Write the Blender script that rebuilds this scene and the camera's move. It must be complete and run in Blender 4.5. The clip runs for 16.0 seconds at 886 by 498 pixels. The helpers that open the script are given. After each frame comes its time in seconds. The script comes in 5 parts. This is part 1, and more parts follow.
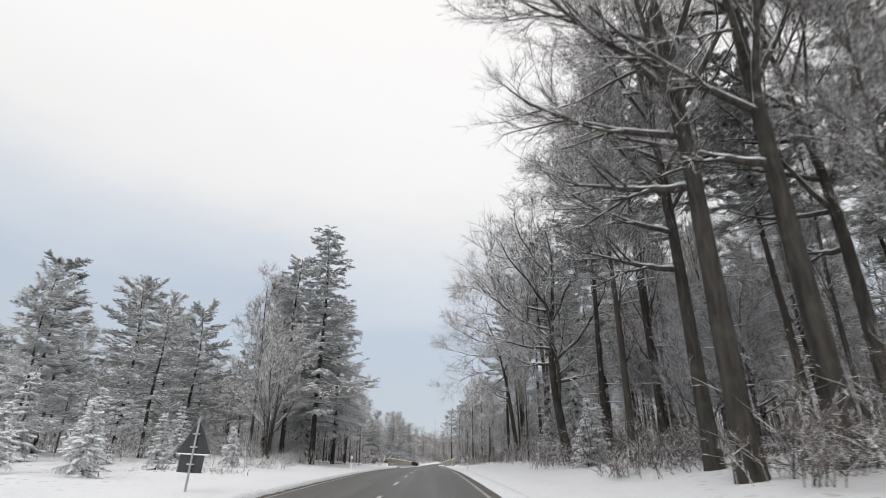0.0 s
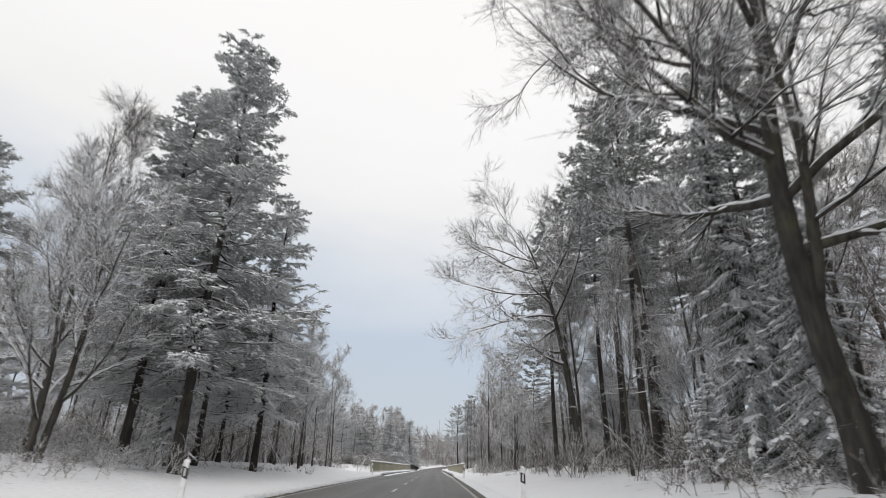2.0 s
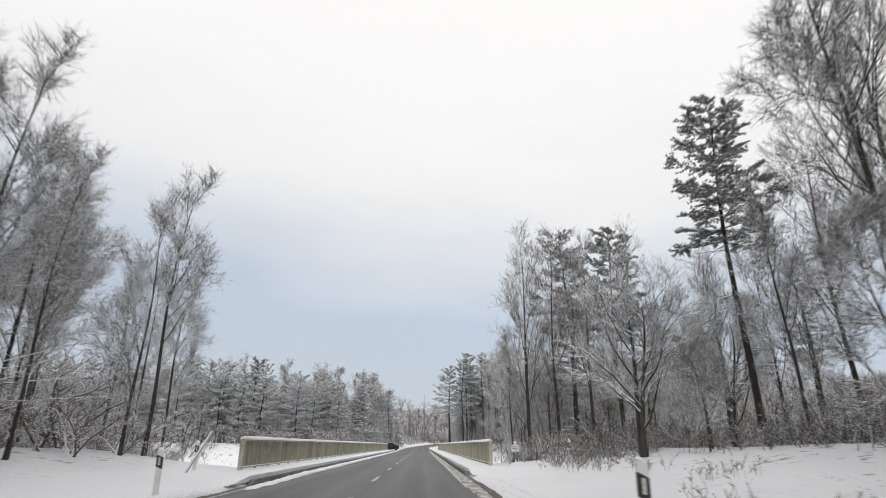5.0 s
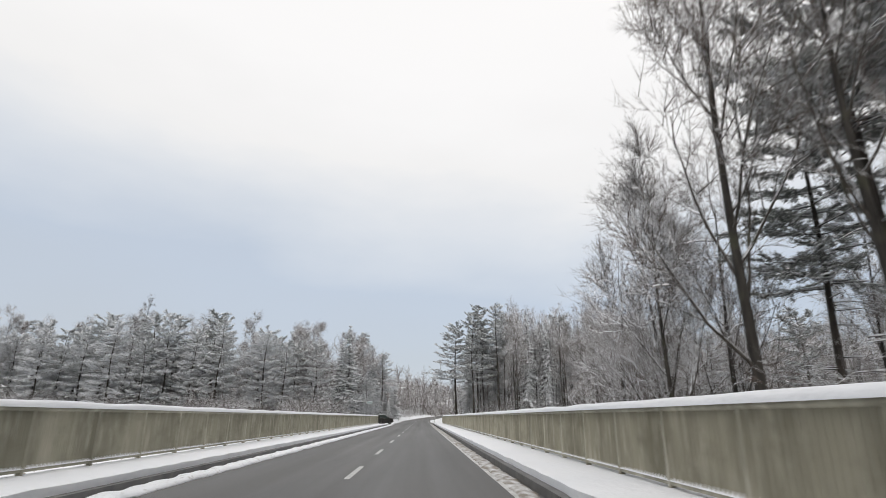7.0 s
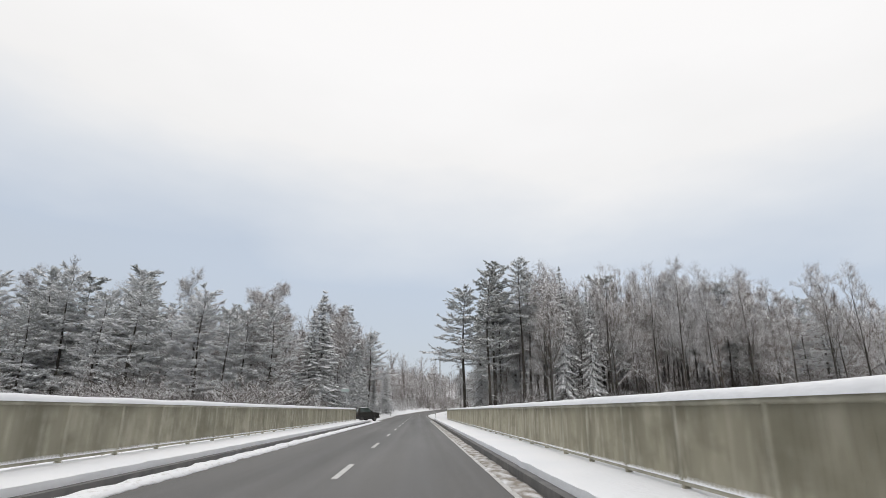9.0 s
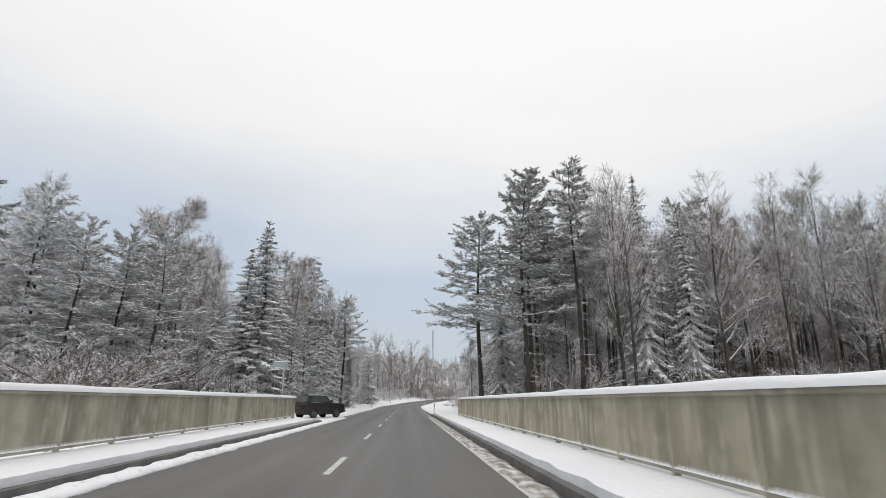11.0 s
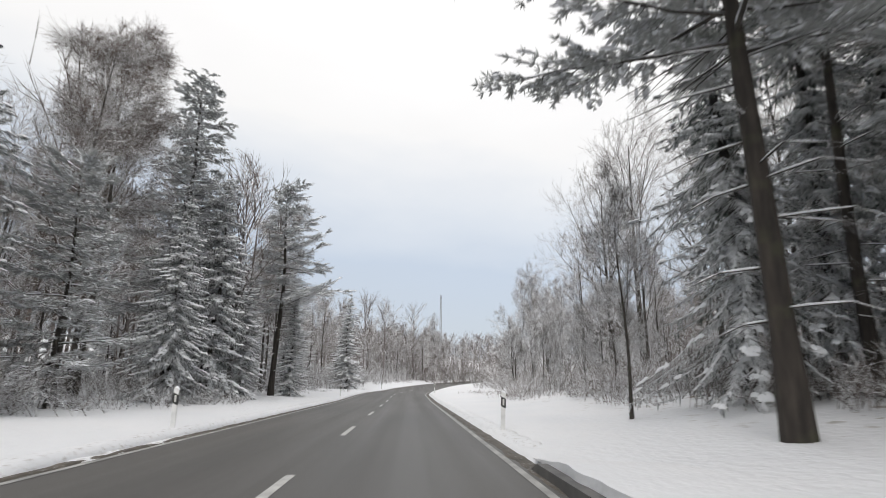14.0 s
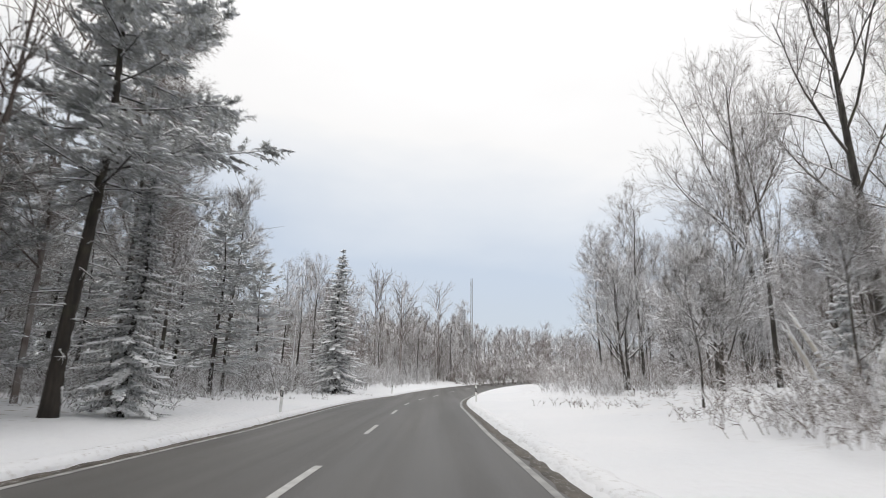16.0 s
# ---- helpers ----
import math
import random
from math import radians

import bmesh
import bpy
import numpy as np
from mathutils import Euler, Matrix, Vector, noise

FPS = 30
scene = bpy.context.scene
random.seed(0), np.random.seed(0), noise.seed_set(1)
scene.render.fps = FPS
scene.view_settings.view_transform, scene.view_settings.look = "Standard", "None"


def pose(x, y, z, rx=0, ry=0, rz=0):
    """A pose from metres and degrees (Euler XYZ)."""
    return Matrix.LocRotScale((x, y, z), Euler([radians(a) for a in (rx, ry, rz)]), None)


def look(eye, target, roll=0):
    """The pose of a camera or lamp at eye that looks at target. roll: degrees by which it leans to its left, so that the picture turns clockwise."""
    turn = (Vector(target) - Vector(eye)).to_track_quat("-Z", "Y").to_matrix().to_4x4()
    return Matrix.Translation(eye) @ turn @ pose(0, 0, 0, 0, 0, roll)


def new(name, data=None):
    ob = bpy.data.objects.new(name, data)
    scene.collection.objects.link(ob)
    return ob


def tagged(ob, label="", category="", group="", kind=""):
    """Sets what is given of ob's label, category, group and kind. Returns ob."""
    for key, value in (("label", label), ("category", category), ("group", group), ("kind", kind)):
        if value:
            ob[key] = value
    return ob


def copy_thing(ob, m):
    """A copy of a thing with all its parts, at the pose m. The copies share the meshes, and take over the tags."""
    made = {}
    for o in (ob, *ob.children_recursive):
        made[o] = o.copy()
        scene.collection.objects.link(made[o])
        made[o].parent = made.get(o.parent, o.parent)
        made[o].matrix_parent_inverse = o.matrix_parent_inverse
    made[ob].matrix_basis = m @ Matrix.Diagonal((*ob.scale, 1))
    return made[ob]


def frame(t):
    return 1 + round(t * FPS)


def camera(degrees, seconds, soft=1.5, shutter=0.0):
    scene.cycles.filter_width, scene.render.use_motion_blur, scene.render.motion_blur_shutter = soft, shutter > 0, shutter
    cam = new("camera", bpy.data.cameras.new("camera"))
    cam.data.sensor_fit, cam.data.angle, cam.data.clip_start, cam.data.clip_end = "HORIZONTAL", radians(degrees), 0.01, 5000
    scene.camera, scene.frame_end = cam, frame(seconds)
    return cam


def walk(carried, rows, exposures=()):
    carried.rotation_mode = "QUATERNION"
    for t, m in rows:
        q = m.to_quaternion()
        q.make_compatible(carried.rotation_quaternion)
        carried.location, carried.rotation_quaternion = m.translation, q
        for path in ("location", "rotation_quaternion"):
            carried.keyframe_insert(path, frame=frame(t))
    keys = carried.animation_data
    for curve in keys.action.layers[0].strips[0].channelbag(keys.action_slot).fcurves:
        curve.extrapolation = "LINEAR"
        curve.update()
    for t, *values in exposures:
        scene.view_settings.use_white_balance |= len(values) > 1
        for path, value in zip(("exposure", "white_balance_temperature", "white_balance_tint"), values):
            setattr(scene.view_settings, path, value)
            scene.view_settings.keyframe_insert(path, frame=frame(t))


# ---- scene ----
cam = camera(79.0, 16.0, 0.8, 0.2)
# seconds, x, y, z, tilt, yaw, roll
PATH = [
    (0, 1.630, -4.330, 0.330, 111.95, -0.93, 0.07),
    (0.5, 1.680, 2.300, 0.470, 111.90, -0.34, 0.37),
    (1, 1.730, 8.930, 0.600, 111.92, 0.02, 0.78),
    (1.5, 1.790, 15.580, 0.730, 112.04, 0.08, 1.21),
    (2, 1.850, 22.260, 0.850, 112.16, -0.13, 1.24),
    (2.5, 1.910, 28.970, 0.960, 112.15, -0.58, 1.02),
    (3, 1.940, 35.700, 1.050, 111.98, -1.09, 0.76),
    (3.5, 1.940, 42.440, 1.110, 111.64, -1.49, 0.64),
    (3.6, 1.940, 43.780, 1.120, 111.56, -1.55, 0.60),
    (4.2, 1.890, 51.830, 1.160, 110.97, -1.75, 0.47),
    (6.3, 1.460, 79.600, 1.230, 108.30, -2.24, 0.02),
    (7, 1.520, 88.670, 1.220, 107.38, -2.16, 0.12),
    (7.5, 1.540, 95.160, 1.230, 106.91, -2.21, 0.22),
    (8, 1.550, 101.720, 1.230, 106.68, -2.28, 0.24),
    (8.5, 1.550, 108.420, 1.230, 106.62, -2.35, 0.36),
    (9, 1.570, 115.260, 1.230, 106.78, -2.44, 0.18),
    (11.5, 1.350, 149.900, 1.230, 105.32, -4.00, 0.43),
    (12, 1.420, 156.790, 1.230, 104.84, -4.39, 0.40),
    (12.5, 1.510, 163.600, 1.220, 104.69, -4.44, 0.18),
    (13, 1.580, 170.280, 1.240, 104.64, -4.15, 0.55),
    (13.3, 1.590, 174.270, 1.250, 104.66, -3.95, 0.73),
    (13.5, 1.600, 176.950, 1.260, 104.50, -3.73, 0.81),
    (13.7, 1.600, 179.640, 1.260, 104.49, -3.56, 0.84),
    (14, 1.600, 183.700, 1.250, 104.18, -3.33, 0.81),
    (14.5, 1.610, 190.440, 1.240, 103.93, -3.03, 0.68),
    (15.2, 1.720, 199.590, 1.260, 103.78, -1.85, 0.57),
    (15.6, 1.780, 204.590, 1.250, 103.96, -1.21, 0.59),
    (16, 1.830, 209.520, 1.250, 104.37, -0.64, 0.78),
]


def view(x, y, z, tilt, yaw, roll):
    a, b = radians(yaw), radians(tilt - 90)
    ahead = Vector((-math.sin(a) * math.cos(b), math.cos(a) * math.cos(b), math.sin(b)))
    eye = Vector((x, y, z))
    return look(eye, eye + ahead * 2, roll)


walk(cam, [(t, view(*p)) for t, *p in PATH], exposures=[(0, 0.0, 6720, 11), (11, 0.0, 6720, 11), (13, 0.09, 6720, 11), (16, 0.11, 6720, 11)])

# ---- daylight: overcast winter sky, brighter overhead, blue-grey towards the horizon ----
SUN_UP, SUN_TURN = radians(36), radians(192)
world = bpy.data.worlds.new("winter_sky")
scene.world = world
world.use_nodes = True
wn, wl = world.node_tree.nodes, world.node_tree.links
wn.clear()


def wnode(kind, **kw):
    n = wn.new(kind)
    for k, v in kw.items():
        n.inputs[k].default_value = v
    return n


sky = wn.new("ShaderNodeTexSky")
sky.sky_type, sky.sun_disc, sky.sun_elevation, sky.sun_rotation = "NISHITA", False, SUN_UP, SUN_TURN
tc = wn.new("ShaderNodeTexCoord")
sep = wn.new("ShaderNodeSeparateXYZ")
wl.new(tc.outputs["Generated"], sep.inputs[0])
cloud = wnode("ShaderNodeTexNoise", Scale=2.2, Detail=5.0, Roughness=0.5)
cmap = wn.new("ShaderNodeMapping")
cmap.inputs["Scale"].default_value = (1.0, 1.0, 2.6)
wl.new(tc.outputs["Generated"], cmap.inputs[0])
wl.new(cmap.outputs[0], cloud.inputs["Vector"])
add = wn.new("ShaderNodeMath")
add.operation = "MULTIPLY_ADD"
add.inputs[1].default_value = 0.24
wl.new(cloud.outputs["Fac"], add.inputs[0])
tilt = wn.new("ShaderNodeMath")
tilt.operation = "MULTIPLY_ADD"
tilt.inputs[1].default_value = 0.09
wl.new(sep.outputs["X"], tilt.inputs[0])
wl.new(sep.outputs["Z"], tilt.inputs[2])
wl.new(tilt.outputs[0], add.inputs[2])
ramp = wn.new("ShaderNodeValToRGB")
el = ramp.color_ramp.elements
el[0].position, el[0].color = 0.20, (0.49, 0.55, 0.63, 1)
el[1].position, el[1].color = 0.92, (0.955, 0.962, 0.968, 1)
for stop, tone in ((0.34, (0.50, 0.575, 0.68, 1)), (0.45, (0.66, 0.71, 0.77, 1)), (0.56, (0.85, 0.86, 0.865, 1)), (0.69, (0.922, 0.932, 0.942, 1))):
    el.new(stop).color = tone
wl.new(add.outputs[0], ramp.inputs[0])
bg_cloud, bg_sky, mixw = wnode("ShaderNodeBackground", Strength=1.0), wnode("ShaderNodeBackground", Strength=0.012), wn.new("ShaderNodeAddShader")
wl.new(ramp.outputs[0], bg_cloud.inputs[0])
wl.new(sky.outputs[0], bg_sky.inputs[0])
wl.new(bg_cloud.outputs[0], mixw.inputs[0])
wl.new(bg_sky.outputs[0], mixw.inputs[1])
wout = wn.new("ShaderNodeOutputWorld")
wl.new(mixw.outputs[0], wout.inputs[0])
sun = new("sun", bpy.data.lights.new("sun", "SUN"))
sun.data.energy, sun.data.angle, sun.data.color = 1.0, radians(40), (1.0, 0.97, 0.93)
sun.matrix_world = look((0, 0, 60), (0 - 60 * math.cos(SUN_UP) * math.sin(SUN_TURN), 0 - 60 * math.cos(SUN_UP) * math.cos(SUN_TURN), 60 - 60 * math.sin(SUN_UP)))


# ---- materials ----
def material(name, rough=0.7, metal=0.0):
    m = bpy.data.materials.new(name)
    m.use_nodes = True
    b = m.node_tree.nodes["Principled BSDF"]
    b.inputs["Roughness"].default_value, b.inputs["Metallic"].default_value = rough, metal
    return m, m.node_tree.nodes, m.node_tree.links, b


def noise_node(nodes, links, scale, detail=4.0, world_space=True, stretch=(1, 1, 1)):
    c, mp, n = nodes.new("ShaderNodeTexCoord"), nodes.new("ShaderNodeMapping"), nodes.new("ShaderNodeTexNoise")
    mp.inputs["Scale"].default_value = stretch
    n.inputs["Scale"].default_value, n.inputs["Detail"].default_value = scale, detail
    links.new(c.outputs["Object"], mp.inputs[0])
    links.new(mp.outputs[0], n.inputs["Vector"])
    return n


def ramp_node(nodes, links, source, stops):
    r = nodes.new("ShaderNodeValToRGB")
    e = r.color_ramp.elements
    while len(e) < len(stops):
        e.new(0.5)
    for k, (p, c) in zip(e, stops):
        k.position, k.color = p, (*c, 1) if len(c) == 3 else c
    links.new(source, r.inputs[0])
    return r


def mix_node(nodes, links, fac, a, b):
    m = nodes.new("ShaderNodeMix")
    m.data_type = "RGBA"
    for sock, v in ((m.inputs["Factor"], fac), (m.inputs["A"], a), (m.inputs["B"], b)):
        if hasattr(v, "is_output"):
            links.new(v, sock)
        else:
            sock.default_value = v if isinstance(v, (int, float)) else (*v, 1)
    return m.outputs["Result"]


def bump_node(nodes, links, height, strength, distance, b):
    n = nodes.new("ShaderNodeBump")
    n.inputs["Strength"].default_value, n.inputs["Distance"].default_value = strength, distance
    links.new(height, n.inputs["Height"])
    links.new(n.outputs[0], b.inputs["Normal"])


def snow_cover(nodes, links, low, high, scale, spread=0.5, side=0.0):
    """How much snow lies on a face: more the more it looks up, broken by noise; side plasters the windward faces."""
    g = nodes.new("ShaderNodeNewGeometry")
    s = nodes.new("ShaderNodeSeparateXYZ")
    links.new(g.outputs["Normal"], s.inputs[0])
    n = noise_node(nodes, links, scale, 3.0)
    a = nodes.new("ShaderNodeMath")
    a.operation = "MULTIPLY_ADD"
    a.inputs[1].default_value = spread
    links.new(n.outputs["Fac"], a.inputs[0])
    links.new(s.outputs["Z"], a.inputs[2])
    out = a.outputs[0]
    if side:
        for way, share in (("X", 0.8), ("Y", 0.75)):
            w = nodes.new("ShaderNodeMath")
            w.operation = "MULTIPLY_ADD"
            w.inputs[1].default_value = side * share
            links.new(s.outputs[way], w.inputs[0])
            links.new(out, w.inputs[2])
            out = w.outputs[0]
    r = ramp_node(nodes, links, out, ((low, (0, 0, 0)), (high, (1, 1, 1))))
    return r.outputs[0]


SNOW = (0.83, 0.84, 0.86)


def snow_material(name, dirt=0.0):
    m, n, l, b = material(name, 0.65)
    big, fine = noise_node(n, l, 0.35, 5), noise_node(n, l, 5.0 if dirt > 0.5 else 9.0, 7, stretch=(1, 0.45, 1) if dirt > 0.5 else (1, 1, 1))
    c = ramp_node(n, l, big.outputs["Fac"], ((0.3, (0.78, 0.80, 0.83)), (0.7, SNOW)))
    col = c.outputs[0]
    if dirt:
        d = ramp_node(n, l, fine.outputs["Fac"], ((0.62 - dirt * 0.3, (0, 0, 0)), (0.86 - dirt * 0.2, (1, 1, 1))))
        col = mix_node(n, l, d.outputs[0], col, (0.21, 0.18, 0.145) if dirt > 0.5 else (0.30, 0.27, 0.23))
    l.new(col, b.inputs["Base Color"])
    h = n.new("ShaderNodeMath")
    h.operation = "ADD"
    l.new(big.outputs["Fac"], h.inputs[0])
    l.new(fine.outputs["Fac"], h.inputs[1])
    bump_node(n, l, h.outputs[0], 0.5, 0.02 if dirt > 0.5 else 0.06, b)
    b.inputs["Subsurface Weight"].default_value = 0.0
    return m


M_SNOW = snow_material("snow")
M_SLUSH = snow_material("slush", 1.3)
M_BANK = snow_material("snow_bank", 0.18)
M_TRACK = snow_material("driven_snow", 0.5)


def ground_material():
    m, n, l, b = material("snowy_ground", 0.7)
    big, fine, grass = noise_node(n, l, 0.22, 5), noise_node(n, l, 5.0, 6), noise_node(n, l, 2.3, 8, stretch=(1, 1, 0.3))
    c = ramp_node(n, l, big.outputs["Fac"], ((0.3, (0.78, 0.80, 0.83)), (0.7, SNOW)))
    t = ramp_node(n, l, grass.outputs["Fac"], ((0.60, (0, 0, 0)), (0.70, (1, 1, 1))))
    col = mix_node(n, l, t.outputs[0], c.outputs[0], (0.22, 0.17, 0.11))
    # bare litter only away from the verge
    at = n.new("ShaderNodeAttribute")
    at.attribute_name = "litter"
    col = mix_node(n, l, at.outputs["Fac"], c.outputs[0], col)
    l.new(col, b.inputs["Base Color"])
    h = n.new("ShaderNodeMath")
    h.operation = "ADD"
    l.new(big.outputs["Fac"], h.inputs[0])
    l.new(fine.outputs["Fac"], h.inputs[1])
    bump_node(n, l, h.outputs[0], 0.6, 0.10, b)
    return m


M_GROUND = ground_material()


def asphalt_material():
    m, n, l, b = material("asphalt", 0.55)
    big, fine, track = noise_node(n, l, 0.5, 4, stretch=(1, 0.12, 1)), noise_node(n, l, 60.0, 3), noise_node(n, l, 0.9, 3, stretch=(1.6, 0.02, 1))
    c = ramp_node(n, l, big.outputs["Fac"], ((0.3, (0.095, 0.092, 0.088)), (0.7, (0.138, 0.133, 0.126))))
    f = ramp_node(n, l, fine.outputs["Fac"], ((0.35, (0.6, 0.6, 0.6)), (0.7, (1.25, 1.25, 1.25))))
    mul = n.new("ShaderNodeMix")
    mul.data_type, mul.blend_type = "RGBA", "MULTIPLY"
    mul.inputs["Factor"].default_value = 1.0
    l.new(c.outputs[0], mul.inputs["A"])
    l.new(f.outputs[0], mul.inputs["B"])
    l.new(mul.outputs["Result"], b.inputs["Base Color"])
    r = ramp_node(n, l, track.outputs["Fac"], ((0.35, (0.52, 0.52, 0.52)), (0.65, (0.62, 0.62, 0.62))))
    l.new(r.outputs[0], b.inputs["Roughness"])
    bump_node(n, l, fine.outputs["Fac"], 0.35, 0.01, b)
    return m


M_ASPHALT = asphalt_material()


def speckled(name, dark, light, scale=6.0, rough=0.7, metal=0.0, bump=0.2, stretch=(1, 1, 1), spots=None):
    m, n, l, b = material(name, rough, metal)
    a, f = noise_node(n, l, scale, 6, stretch=stretch), noise_node(n, l, scale * 9, 3)
    c = ramp_node(n, l, a.outputs["Fac"], ((0.3, dark), (0.7, light)))
    col = c.outputs[0]
    if spots:
        s = ramp_node(n, l, f.outputs["Fac"], ((0.60, (0, 0, 0)), (0.72, (1, 1, 1))))
        col = mix_node(n, l, s.outputs[0], col, spots)
    l.new(col, b.inputs["Base Color"])
    bump_node(n, l, f.outputs["Fac"], bump, 0.01, b)
    return m


M_PAINT = speckled("road_paint", (0.40, 0.40, 0.39), (0.64, 0.64, 0.62), 3.0, 0.6, spots=(0.2, 0.2, 0.2))


M_WORN = speckled("worn_road_paint", (0.22, 0.22, 0.215), (0.50, 0.50, 0.48), 2.0, 0.6, spots=(0.14, 0.14, 0.14))


def railing_paint():
    m, n, l, b = material("weathered_grey_paint", 0.6)
    g = n.new("ShaderNodeNewGeometry")
    outs = []
    for scale, stretch in ((0.8, (1, 1, 0.12)), (5.5, (1, 1, 0.22)), (30.0, (1, 1, 1)), (1.3, (1, 1, 1.6))):
        mp, t = n.new("ShaderNodeMapping"), n.new("ShaderNodeTexNoise")
        mp.inputs["Scale"].default_value = stretch
        t.inputs["Scale"].default_value, t.inputs["Detail"].default_value = scale, 4.0
        l.new(g.outputs["Position"], mp.inputs[0])
        l.new(mp.outputs[0], t.inputs["Vector"])
        outs.append(t.outputs["Fac"])
    c = ramp_node(n, l, outs[0], ((0.32, (0.225, 0.213, 0.162)), (0.68, (0.43, 0.41, 0.322))))
    d = ramp_node(n, l, outs[1], ((0.48, (0, 0, 0)), (0.70, (0.8, 0.8, 0.8))))
    col = mix_node(n, l, d.outputs[0], c.outputs[0], (0.52, 0.495, 0.41))
    grime = ramp_node(n, l, outs[3], ((0.50, (0, 0, 0)), (0.72, (0.6, 0.6, 0.6))))
    col = mix_node(n, l, grime.outputs[0], col, (0.20, 0.19, 0.14))
    l.new(col, b.inputs["Base Color"])
    bump_node(n, l, outs[2], 0.1, 0.005, b)
    return m


M_STEEL = railing_paint()
M_MUD = speckled("wet_verge_mud", (0.045, 0.038, 0.030), (0.13, 0.112, 0.09), 2.2, 0.7, bump=0.5, spots=(0.42, 0.42, 0.42))
M_CONCRETE = speckled("old_concrete", (0.20, 0.19, 0.17), (0.36, 0.35, 0.32), 1.5, 0.85)
M_KERB = speckled("wet_kerb_stone", (0.07, 0.07, 0.07), (0.14, 0.135, 0.13), 3.0, 0.6)
M_WHITE = speckled("white_plastic", (0.62, 0.63, 0.63), (0.78, 0.78, 0.77), 4.0, 0.45, bump=0.05)
M_BLACK = speckled("black_plastic", (0.015, 0.015, 0.016), (0.03, 0.03, 0.03), 6.0, 0.5, bump=0.05)
M_REFLECT = speckled("reflector", (0.5, 0.5, 0.48), (0.7, 0.7, 0.66), 20, 0.25, bump=0.1)
M_GALV = speckled("galvanised_steel", (0.30, 0.31, 0.32), (0.44, 0.45, 0.46), 5.0, 0.5, 0.4, 0.05)
M_SIGN_BACK = speckled("dull_sign_back", (0.022, 0.024, 0.027), (0.04, 0.043, 0.047), 3.0, 0.6, 0.0, 0.05)
M_TEAL = speckled("pale_teal_sign", (0.20, 0.25, 0.24), (0.28, 0.33, 0.32), 2.0, 0.5, 0.0, 0.05)


def bark_material(name, dark, light, low=0.95, high=1.15, side=0.0, scale=7.0):
    m, n, l, b = material(name, 0.9)
    a, f = noise_node(n, l, scale, 6, stretch=(1, 1, 0.18)), noise_node(n, l, 1.1, 3)
    c = ramp_node(n, l, a.outputs["Fac"], ((0.35, dark), (0.68, light)))
    green = ramp_node(n, l, f.outputs["Fac"], ((0.55, (0, 0, 0)), (0.75, (0.5, 0.5, 0.5))))
    col = mix_node(n, l, green.outputs[0], c.outputs[0], (0.09, 0.095, 0.05))
    s = snow_cover(n, l, low, high, 2.5, 0.9, side)
    l.new(mix_node(n, l, s, col, SNOW), b.inputs["Base Color"])
    bump_node(n, l, a.outputs["Fac"], 0.9, 0.06, b)
    return m


M_BARK = bark_material("dark_bark", (0.019, 0.017, 0.0145), (0.056, 0.050, 0.043), 0.90, 1.08, 0.56)
M_BARK_GREY = bark_material("grey_bark", (0.030, 0.0265, 0.023), (0.076, 0.067, 0.058), 0.95, 1.15, 0.52)
M_BARK_PINE = bark_material("pine_bark", (0.019, 0.016, 0.0135), (0.050, 0.041, 0.034), 0.95, 1.13, 0.50)
M_LIMB = bark_material("snow_plastered_limbs", (0.026, 0.023, 0.020), (0.080, 0.071, 0.062), 0.42, 0.78, 0.30)
M_LIMB_GREY = bark_material("snow_plastered_grey_limbs", (0.040, 0.035, 0.030), (0.105, 0.092, 0.080), 0.50, 0.88, 0.30)
M_PALE = bark_material("pale_broken_wood", (0.42, 0.395, 0.35), (0.66, 0.63, 0.57), 0.15, 0.6, 0.3)


def twig_material(name, dark, light, low, high, scale=1.2, thin=0.0):
    """Twigs or needles with rime on them; thin lets some light through."""
    m, n, l, b = material(name, 0.85)
    a = noise_node(n, l, 1.6, 3)
    c = ramp_node(n, l, a.outputs["Fac"], ((0.3, dark), (0.7, light)))
    s = snow_cover(n, l, low, high, scale, 0.6)
    col = mix_node(n, l, s, c.outputs[0], SNOW)
    l.new(col, b.inputs["Base Color"])
    if thin:
        t, mx = n.new("ShaderNodeBsdfTranslucent"), n.new("ShaderNodeMixShader")
        l.new(col, t.inputs["Color"])
        mx.inputs[0].default_value = thin
        l.new(b.outputs[0], mx.inputs[1])
        l.new(t.outputs[0], mx.inputs[2])
        l.new(mx.outputs[0], n["Material Output"].inputs["Surface"])
    return m


M_TWIG = twig_material("snowy_twigs", (0.09, 0.078, 0.070), (0.175, 0.150, 0.134), -0.16, 0.42, thin=0.15)
M_TWIG_WHITE = twig_material("rimed_twigs", (0.11, 0.100, 0.093), (0.20, 0.182, 0.170), -0.60, 0.15, thin=0.2)
M_TWIG_BROWN = twig_material("brown_twigs", (0.085, 0.062, 0.048), (0.165, 0.130, 0.110), 0.05, 0.66)
M_WOOD_FAR = twig_material("distant_winter_twigs", (0.095, 0.075, 0.066), (0.175, 0.142, 0.126), 0.25, 0.95)
M_SCRUB = twig_material("dark_scrub_twigs", (0.045, 0.036, 0.030), (0.105, 0.082, 0.068), 0.30, 1.0)
M_NEEDLE = twig_material("spruce_needles", (0.050, 0.062, 0.054), (0.115, 0.132, 0.116), -0.15, 0.80, 2.0, 0.3)
M_NEEDLE_MID = twig_material("snow_dusted_spruce_needles", (0.15, 0.165, 0.150), (0.28, 0.296, 0.276), -0.6, 0.45, 2.0, 0.4)
